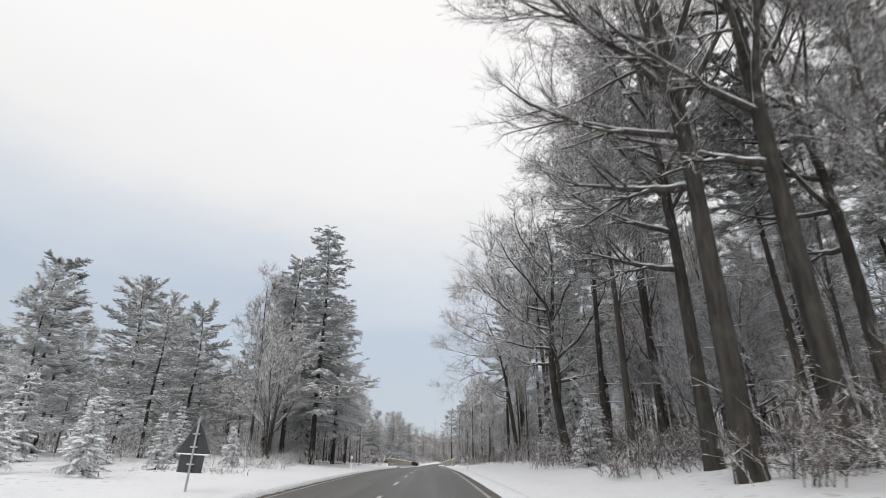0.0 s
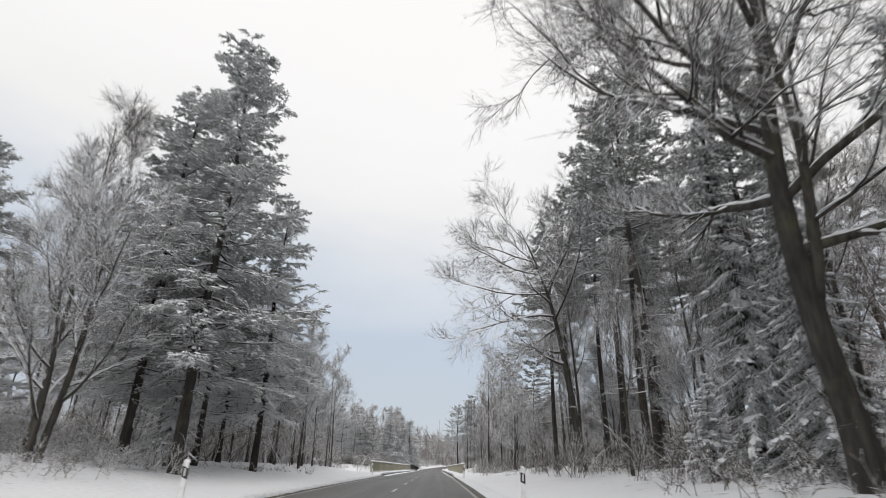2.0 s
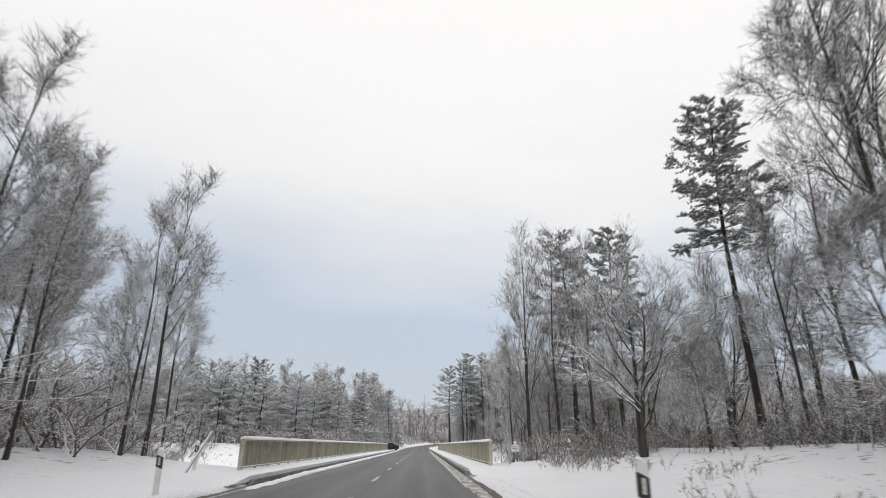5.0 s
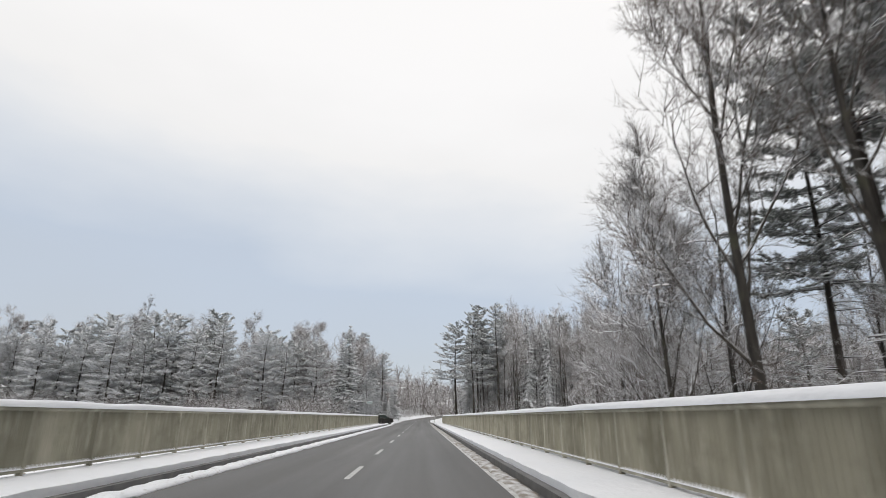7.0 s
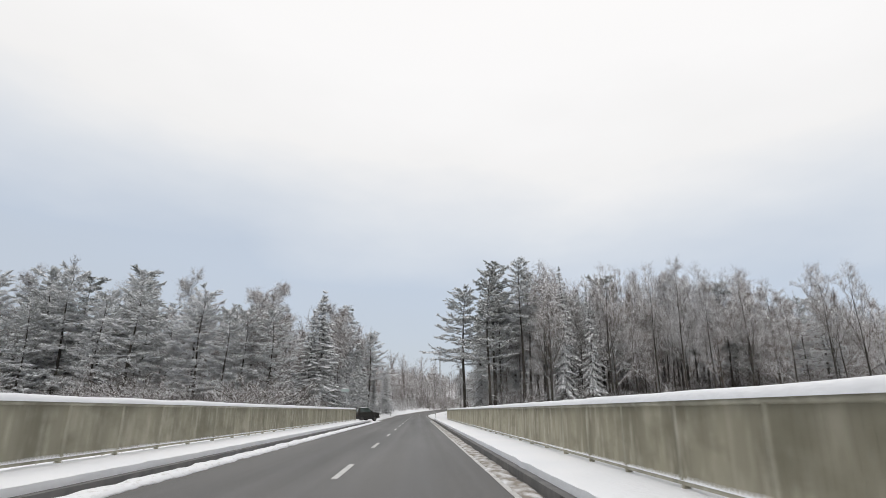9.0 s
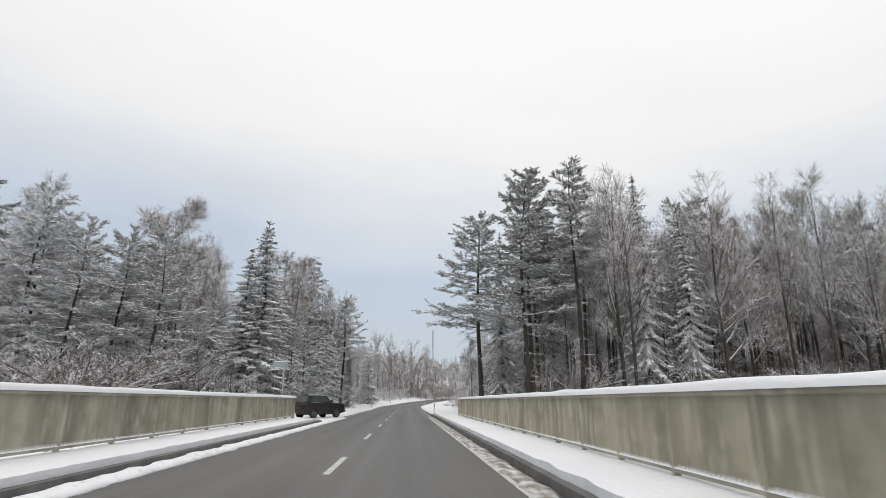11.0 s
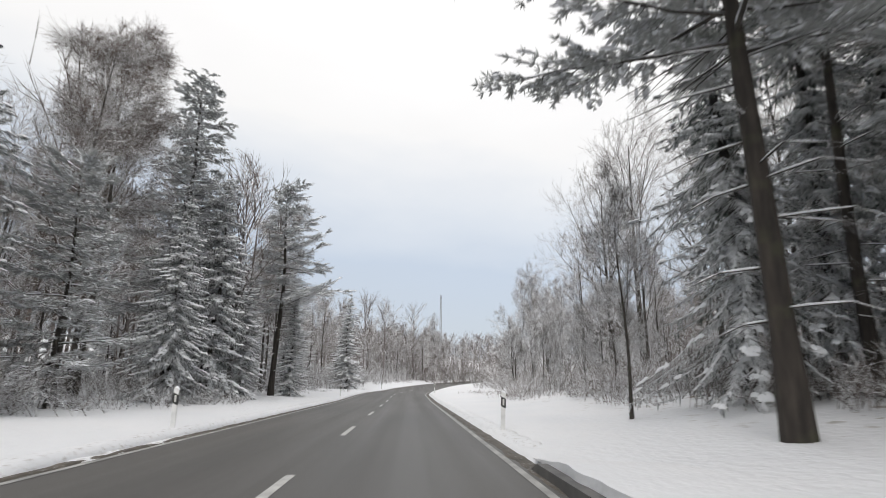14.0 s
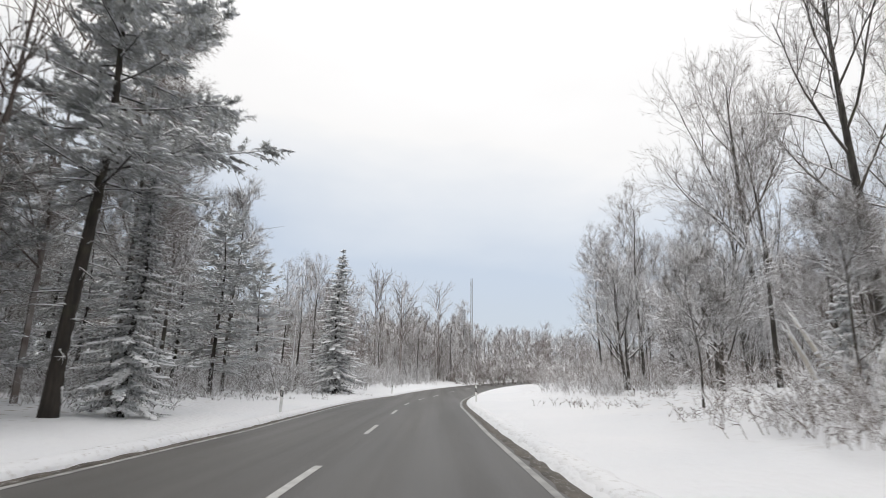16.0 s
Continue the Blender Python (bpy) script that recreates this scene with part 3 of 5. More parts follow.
def spruce_geo(seed, height, width, snow=0.6, start=0.05, gap=0.46, droop=0.35):
    rng = random.Random(seed)
    trunk, needle, white = Geo(), Geo(), Geo()
    n = 8
    pts = [Vector((0.15 * math.sin(k * 1.3 + seed), 0.15 * math.cos(k + seed), height * k / n - (0.4 if k == 0 else 0))) for k in range(n + 1)]
    pts[0].x = pts[0].y = 0
    trunk.tube(pts, [max(0.02, height * 0.013 * (1 - k / n)) for k in range(n + 1)], 7)
    z = height * start
    while z < height * 0.985:
        f = z / height
        reach = width * ((1 - f) ** 0.8) * (0.75 + 0.25 * min(1, f / 0.15)) + 0.12
        k = min(n - 1, int(f * n))
        c = pts[k].lerp(pts[k + 1], f * n - k)
        arms = rng.choice((7, 8, 8, 9))
        turn = rng.uniform(0, 6.28)
        for a in range(arms):
            if rng.random() < 0.07:
                continue
            w = turn + 6.283 * a / arms + rng.uniform(-0.3, 0.3)
            L = reach * (0.96 + 0.5 * noise.noise((math.cos(w) * 1.3 + seed, math.sin(w) * 1.3, z * 0.55))) * rng.uniform(0.7, 1.15)
            c0 = c
            c = c0 + Vector((0, 0, rng.uniform(-0.8, 0.8) * gap))
            out = Vector((math.cos(w), math.sin(w), 0))
            side0 = Vector((-out.y, out.x, 0))
            rise = 0.12 * f - droop * (1 - 0.6 * f) * rng.uniform(0.6, 1.3)
            prev = c.copy()
            steps = max(2, int(L / 0.28))
            for i in range(1, steps + 1):
                s = i / steps
                p = c + out * L * s + Vector((0, 0, L * (rise * s - 0.22 * s * s + 0.16 * s ** 4) + rng.uniform(-0.03, 0.03)))
                d = p - prev
                wd = (0.42 * (1 - s) + 0.13) * min(1.0, 0.5 + L * 0.3)
                for sg in (-1, 1) * 7:
                    e = (d.normalized() * rng.uniform(0.4, 1.0) + side0 * sg * rng.uniform(0.4, 1.1)).normalized() * wd * rng.uniform(0.5, 1.3)
                    e.z -= wd * rng.uniform(0.15, 0.8)
                    needle.kite(prev + d * rng.random(), e, d.normalized(), wd * 0.055, 0.02)
                for m in range(3):
                    needle.kite(prev + d * rng.uniform(0, 0.5), d * rng.uniform(0.7, 1.2) + side0 * rng.uniform(-0.08, 0.08), side0, 0.035, 0.02)
                for m in range(2):
                    needle.kite(prev + d * rng.random(), Vector((rng.uniform(-0.08, 0.08), rng.uniform(-0.08, 0.08), -rng.uniform(0.12, 0.45) * min(1, L))), side0 * rng.choice((-1, 1)) + out * 0.4, 0.04, 0.0)
                if rng.random() < snow * (0.15 + 0.75 * max(s, f * 0.8)) and noise.noise((prev.x * 0.9, prev.y * 0.9, prev.z * 0.7 + seed)) > -0.22:
                    for _ in range(4):
                        sway = side0 * rng.uniform(-0.7, 0.7) * wd
                        white.pillow(prev + d * rng.uniform(-0.2, 0.6) + sway + Vector((0, 0, 0.03 - 0.25 * abs(sway.length))), d * rng.uniform(0.4, 0.9) + sway * 0.6, rng.uniform(0.05, 0.12) * min(1.3, 0.5 + L * 0.25), rng.uniform(0.04, 0.09))
                prev = p
            c = c0
        z += gap * rng.uniform(0.75, 1.3) * (1.2 - 0.35 * f)
    return trunk, needle, white


def spruce(label, needles=None, **kw):
    return assemble("spruce_tree", spruce_geo(**kw), (M_BARK, needles or M_NEEDLE_MID, M_SNOW), ("trunk", "foliage", "snow"), label, "tree")


def pine_geo(seed, height, radius, crown=0.5, reach=2.6, limbs=34, lean=(0.0, 0.0), snow=0.5, tufts=20, pull=(0.0, 0.0), taper=0.72, hang=0.0):
    """A pine: bare stem, rising limbs, flat sprays of needles with snow lying on them; pull draws the crown to one side."""
    rng = random.Random(seed)
    trunk, branch, needle, white = Geo(), Geo(), Geo(), Geo()
    n = 10
    w1, w2 = rng.uniform(0, 6.28), rng.uniform(0, 6.28)
    pts, radii = [], []
    for i in range(n + 1):
        f = i / n
        pts.append(Vector((lean[0] * height * f + 0.28 * f * math.sin(w1 + 6 * f), lean[1] * height * f + 0.28 * f * math.sin(w2 + 5 * f), height * f - (0.4 if i == 0 else 0))))
        radii.append(radius * (1.3 if i == 0 else 1) * (1 - 0.86 * f ** 1.15))
    trunk.tube(pts, radii, 10)

    def at(f):
        k = min(n - 1, int(f * n))
        return pts[k].lerp(pts[k + 1], f * n - k), radii[k]

    for i in range(int(46 * (1 - crown)) + 4):
        q, r = at(rng.uniform(0.10, 1.04 - crown))
        w = rng.uniform(0, 6.28)
        L = rng.uniform(0.4, 2.6)
        tip = [q, q + Vector((math.cos(w), math.sin(w), -0.05)) * L * 0.55, q + Vector((math.cos(w + 0.2), math.sin(w + 0.2), -0.25)) * L]
        branch.tube(tip, [0.024, 0.015, 0.005], 3)
        white.pillow(tip[0] + Vector((0, 0, 0.02)), tip[1] - tip[0], 0.018, 0.03)
        if rng.random() < 0.4:
            white.pillow(tip[1] + Vector((0, 0, 0.012)), (tip[2] - tip[1]) * 0.6, 0.011, 0.02)
        for m in range(4):
            e = rot((tip[2] - tip[0]).normalized(), rng.uniform(0.4, 0.9), rng) * L * rng.uniform(0.15, 0.4)
            branch.tube([tip[0].lerp(tip[2], rng.uniform(0.3, 0.95)) + Vector((0, 0, 0.05 * L * 0.5)), tip[0].lerp(tip[2], 0.7) + e], [0.009, 0.003], 3)
    for i in range(limbs):
        f = min(0.99, 1 - crown + crown * (i + rng.random()) / limbs)
        q, r = at(f)
        w = i * 2.4 + rng.uniform(-0.5, 0.5)
        t = (f - 1 + crown) / crown
        flat = Vector((math.cos(w), math.sin(w), 0))
        L = (reach * (0.72 + 0.45 * math.sin(min(1.0, t * 1.6 + 0.2) * 2.2)) * (1.05 - taper * t) * rng.uniform(0.6, 1.25) + 0.3) * (1 + flat.x * pull[0] + flat.y * pull[1])
        out = flat + Vector((0, 0, -0.10 + 0.55 * t * t + rng.uniform(-0.15, 0.2) - hang))
        bp, br = [q], [max(0.018, r * 0.34)]
        for s in range(1, 5):
            out = rot(out.normalized(), rng.uniform(0.03, 0.22), rng)
            bp.append(bp[-1] + out * L / 4 + Vector((0, 0, 0.03 * s * L * 0.4 - hang * 0.05 * s)))
            br.append(max(0.007, r * 0.34 * (1 - s / 4.3)))
        branch.tube(bp, br, 4)
        for s in range(4):
            if rng.random() < snow * 1.3:
                white.pillow(bp[s] + Vector((0, 0, br[s] * 0.6)), bp[s + 1] - bp[s], br[s] + 0.02, 0.05)
        for k in range(max(7, int(tufts * min(1.7, 0.40 + L * 0.30)))):
            s = rng.uniform(0.10, 1.04)
            j = min(3, int(s * 4))
            b = bp[j].lerp(bp[j + 1], s * 4 - j)
            along = (bp[j + 1] - bp[j]).normalized()
            side = Vector((-along.y, along.x, 0)) * rng.choice((-1, 1))
            wide = (0.45 + 0.28 * L * min(1.0, 1.5 * s) * (1.15 - s)) * rng.uniform(0.6, 1.3)
            sprig = (along * rng.uniform(0.3, 1.0) + side * rng.uniform(0.1, 1.2) + Vector((0, 0, rng.uniform(-0.28, 0.25) - hang))).normalized() * wide
            tip = b + sprig
            branch.tube([b, tip], [0.010, 0.005], 3)
            for m in (0.25, 0.5, 0.75, 1.0):
                cpt = b + sprig * m
                for h in range(11):
                    e = rot(sprig.normalized(), rng.uniform(0.25, 1.25), rng)
                    e.z = e.z * 0.7 + 0.06 - hang * 0.9
                    needle.kite(cpt, e * rng.uniform(0.13, 0.30), e.cross(Vector((0.3, 0.2, 0.9))).normalized(), 0.019, 0.01)
            if rng.random() < snow:
                lie = Vector((sprig.x, sprig.y, sprig.z * 0.7 - 0.03))
                for m in range(3):
                    off = Vector((rng.uniform(-0.14, 0.14), rng.uniform(-0.14, 0.14), 0.04))
                    white.pillow(b + sprig * rng.uniform(0.1, 0.8) + off, lie * rng.uniform(0.25, 0.5), rng.uniform(0.04, 0.10), rng.uniform(0.03, 0.07))
    return trunk, branch, needle, white


def pine(label, frost=False, **kw):
    return assemble("pine_tree", pine_geo(**kw), (M_BARK_PINE, M_LIMB, M_NEEDLE_FROST if frost else M_NEEDLE_PINE, M_SNOW), ("trunk", "branchwork", "foliage", "snow"), label, "tree")


def put(ob, u, y, scale=1.0, turn=0.0, group="", tall=None, sink=0.0):
    """A copy of a tree beside the road."""
    p = place(u, y, -sink)
    c = copy_thing(ob, Matrix.Translation(p) @ Matrix.Rotation(turn, 4, "Z") @ Matrix.Diagonal((scale, scale, tall or scale, 1)))
    if group:
        c["group"] = group
    return c


def gone(ob):
    """Takes a pattern tree away once its copies stand."""
    for o in (*ob.children_recursive, ob):
        bpy.data.objects.remove(o)


GREY = (M_BARK_GREY, M_LIMB_GREY, M_TWIG, M_SNOW)
WHITE = (M_BARK_GREY, M_LIMB, M_TWIG_WHITE, M_SNOW)
BROWN = (M_BARK_GREY, M_TWIG_BROWN, M_TWIG_BROWN, M_SNOW)
OAKS = [deciduous("leafless dark oak with snow along its crooked limbs", name="oak_tree", mats=(M_BARK, M_LIMB, M_TWIG_WHITE, M_SNOW), seed=3, height=16, radius=0.30, fork=0.34, spread=0.98, limbs=11, lean=(-0.10, 0), bend=(0.06, 0), wander=1.0, crook=1.6, split=4, snow=1.3, rise=0.06, angle=(0.75, 1.25), bush=3, arms=((0.20, (0.35, -0.2, 1.0), 7.5), (0.52, (-1, -0.3, 0.05), 6.5), (0.60, (-1, 0.25, 0.15), 6.0), (0.44, (-0.9, -0.5, 0.1), 5.0), (0.38, (-0.7, 0.5, -0.05), 4.0), (0.30, (0.9, -0.4, 0.1), 3.5))),
        deciduous("tall dark leafless oak with snow-dusted branches", name="oak_tree", seed=8, height=22, radius=0.28, fork=0.36, spread=0.55, limbs=12, bend=(-0.03, 0), wander=0.5, split=3, arms=((0.46, (-1, -0.35, 0.35), 5.5), (0.40, (-1, 0.3, 0.15), 5.5), (0.55, (-0.9, 0.1, 0.3), 6.0), (0.33, (-0.8, 0.6, 0.1), 4.0), (0.62, (-0.9, -0.6, 0.3), 5.0))),
        deciduous("slender leafless tree with snowy twigs", seed=12, height=16, radius=0.13, fork=0.3, spread=0.5, limbs=14, wander=0.4, angle=(0.4, 0.85), thick=0.45, mats=GREY),
        deciduous("leafless tree with upswept snowy branches", seed=17, height=17, radius=0.16, fork=0.25, spread=0.62, limbs=15, angle=(0.4, 0.85), wander=0.3, rise=0.12, bush=1, twig=0.011, thick=0.42, snow=0.25, mats=(M_BARK, M_LIMB_GREY, M_TWIG_BROWN, M_SNOW))]
BEECH = deciduous("tall straight beech with a rounded crown of fine bare twigs", name="beech_tree", seed=61, height=25, radius=0.34, fork=0.32, spread=0.80, limbs=15, thick=0.45, angle=(0.5, 1.0), wander=0.3, rise=0.07, split=4, bush=1, snow=0.4, twig=0.012, mats=(M_BARK, M_LIMB_GREY, M_TWIG_BROWN, M_SNOW))
FROSTED = deciduous("slender leafless tree white with rime", seed=63, height=15, radius=0.12, fork=0.22, spread=0.5, limbs=14, wander=0.35, angle=(0.4, 0.85), bush=1, twig=0.011, thick=0.42, mats=WHITE)
BIRCHES = [deciduous("leafless birch with fine hanging frosted twigs", name="birch_tree", seed=23, height=17, radius=0.14, fork=0.22, spread=0.52, limbs=16, thick=0.4, angle=(0.4, 0.85), droop=0.20, density=1.1, snow=0.25, twig=0.009, bush=3, mats=(M_BARK_GREY, M_TWIG_BROWN, M_TWIG_BROWN, M_SNOW)),
           deciduous("dense brown leafless alder dusted with snow", name="alder_tree", seed=29, height=13, radius=0.13, fork=0.2, spread=0.6, limbs=13, density=1.0, snow=0.6, bush=2, mats=BROWN)]
SMALL = [deciduous("small spreading leafless tree laden with snow", mats=WHITE, seed=31, height=9, radius=0.13, fork=0.15, spread=1.0, limbs=11, stems=2, crook=1.3, density=0.8, snow=1.3),
         deciduous("young leafless tree with snowy twigs", name="sapling", seed=37, height=7, radius=0.06, fork=0.15, spread=0.7, limbs=10, mats=GREY)]
SPRUCES = [spruce("tall green spruce with snow on its drooping branches", seed=1, height=19, width=3.4, snow=0.75),
           spruce("slim dark spruce with snow clumped on its boughs", needles=M_NEEDLE, seed=2, height=17, width=3.0, snow=0.95, gap=0.40),
           spruce("broad shaggy spruce heavy with snow", needles=M_NEEDLE, seed=5, height=15, width=3.6, snow=0.95, droop=0.5),
           spruce("tall dark spruce with hanging snowy boughs", needles=M_NEEDLE, seed=14, height=20, width=3.3, snow=0.25, start=0.06, gap=0.4, droop=0.7)]
YOUNG = [spruce("young spruce thickly loaded with snow", seed=7, height=3.6, width=1.25, snow=0.95, gap=0.26, start=0.03),
         spruce("small fir thickly laden with snow", seed=9, height=5.5, width=1.7, snow=0.9, gap=0.32, start=0.03)]
PINES = [pine("tall pine with a bare trunk and snowy crown", seed=4, height=20, radius=0.20, crown=0.46, reach=2.6, limbs=44, snow=0.7),
         pine("pine with snow-dusted tufted branches", seed=6, height=17, radius=0.18, crown=0.68, reach=3.0, limbs=48, snow=0.9),
         pine("bushy pine white with snow", frost=True, seed=10, height=13, radius=0.16, crown=0.88, reach=2.9, limbs=56, snow=1.0),
         pine("old pine with hanging frosted boughs", frost=True, seed=19, height=23, radius=0.26, crown=0.80, reach=4.3, limbs=118, snow=1.0, hang=0.16, taper=0.86, tufts=16)]
ROAD_PINE = pine("pine with wide frosted boughs reaching towards the road", frost=True, seed=47, height=17.6, radius=0.24, crown=0.60, reach=3.3, limbs=58, lean=(-0.015, 0.0), pull=(-0.35, -0.1), snow=1.0)
LEANING = deciduous("leaning leafless oak reaching over the road with snowy limbs", name="oak_tree", mats=(M_BARK, M_LIMB, M_TWIG_WHITE, M_SNOW), seed=43, height=15, radius=0.23, fork=0.50, spread=0.85, limbs=7, lean=(-0.05, 0.0), bend=(-0.14, 0.06), wander=0.3, angle=(0.7, 1.3), crook=1.5, split=4, bush=2, twig=0.009, rise=0.04, snow=1.4, arms=((0.60, (-1, -0.25, -0.10), 6.5), (0.70, (-1, 0.15, 0.0), 6.5), (0.78, (-0.9, -0.4, 0.1), 5.5), (0.55, (-0.7, 0.5, -0.35), 4.5), (0.66, (-0.6, -0.9, 0.0), 4.5), (0.84, (-0.8, 0.4, 0.3), 5.0), (0.45, (-0.8, 0.6, -0.15), 3.2), (0.40, (-0.9, -0.3, 0.0), 2.6)))

# ploughed banks where the asphalt ends
for side, ya, yb, seed in ((1, -30, 84, 41), (-1, -30, 79, 47), (1, 193, 330, 53), (-1, 190, 330, 59)):
    wide = 0.22 if side > 0 else 0.08
    tagged(strip_solid("verge_mud", *sorted((side * 3.40, side * (3.60 + wide))), -0.03, 0.022, ya - 4, yb, M_MUD, 0.09, 0.3, seed + 3, None, 0.9, 2.0), "wet brown grit between asphalt and snow", "mud", kind="stuff")
    lo, hi = sorted((side * (3.50 + wide), side * (4.15 + wide)))
    tagged(strip_solid("snow_bank", lo, hi, -0.05, 0.17, ya, yb, M_BANK, 0.09, 0.2, seed, None, 0.75, 2.0), "ploughed snow bank along the asphalt", "snow bank", kind="stuff")

tagged(strip_solid("slush", -5.3, -3.25, -0.06, 0.05, 179, 200, M_TRACK, 0.22, 0.2, 71, None, 0.9, 3.0, 0.06), "churned slush where cars pull off the road", "slush", kind="stuff")

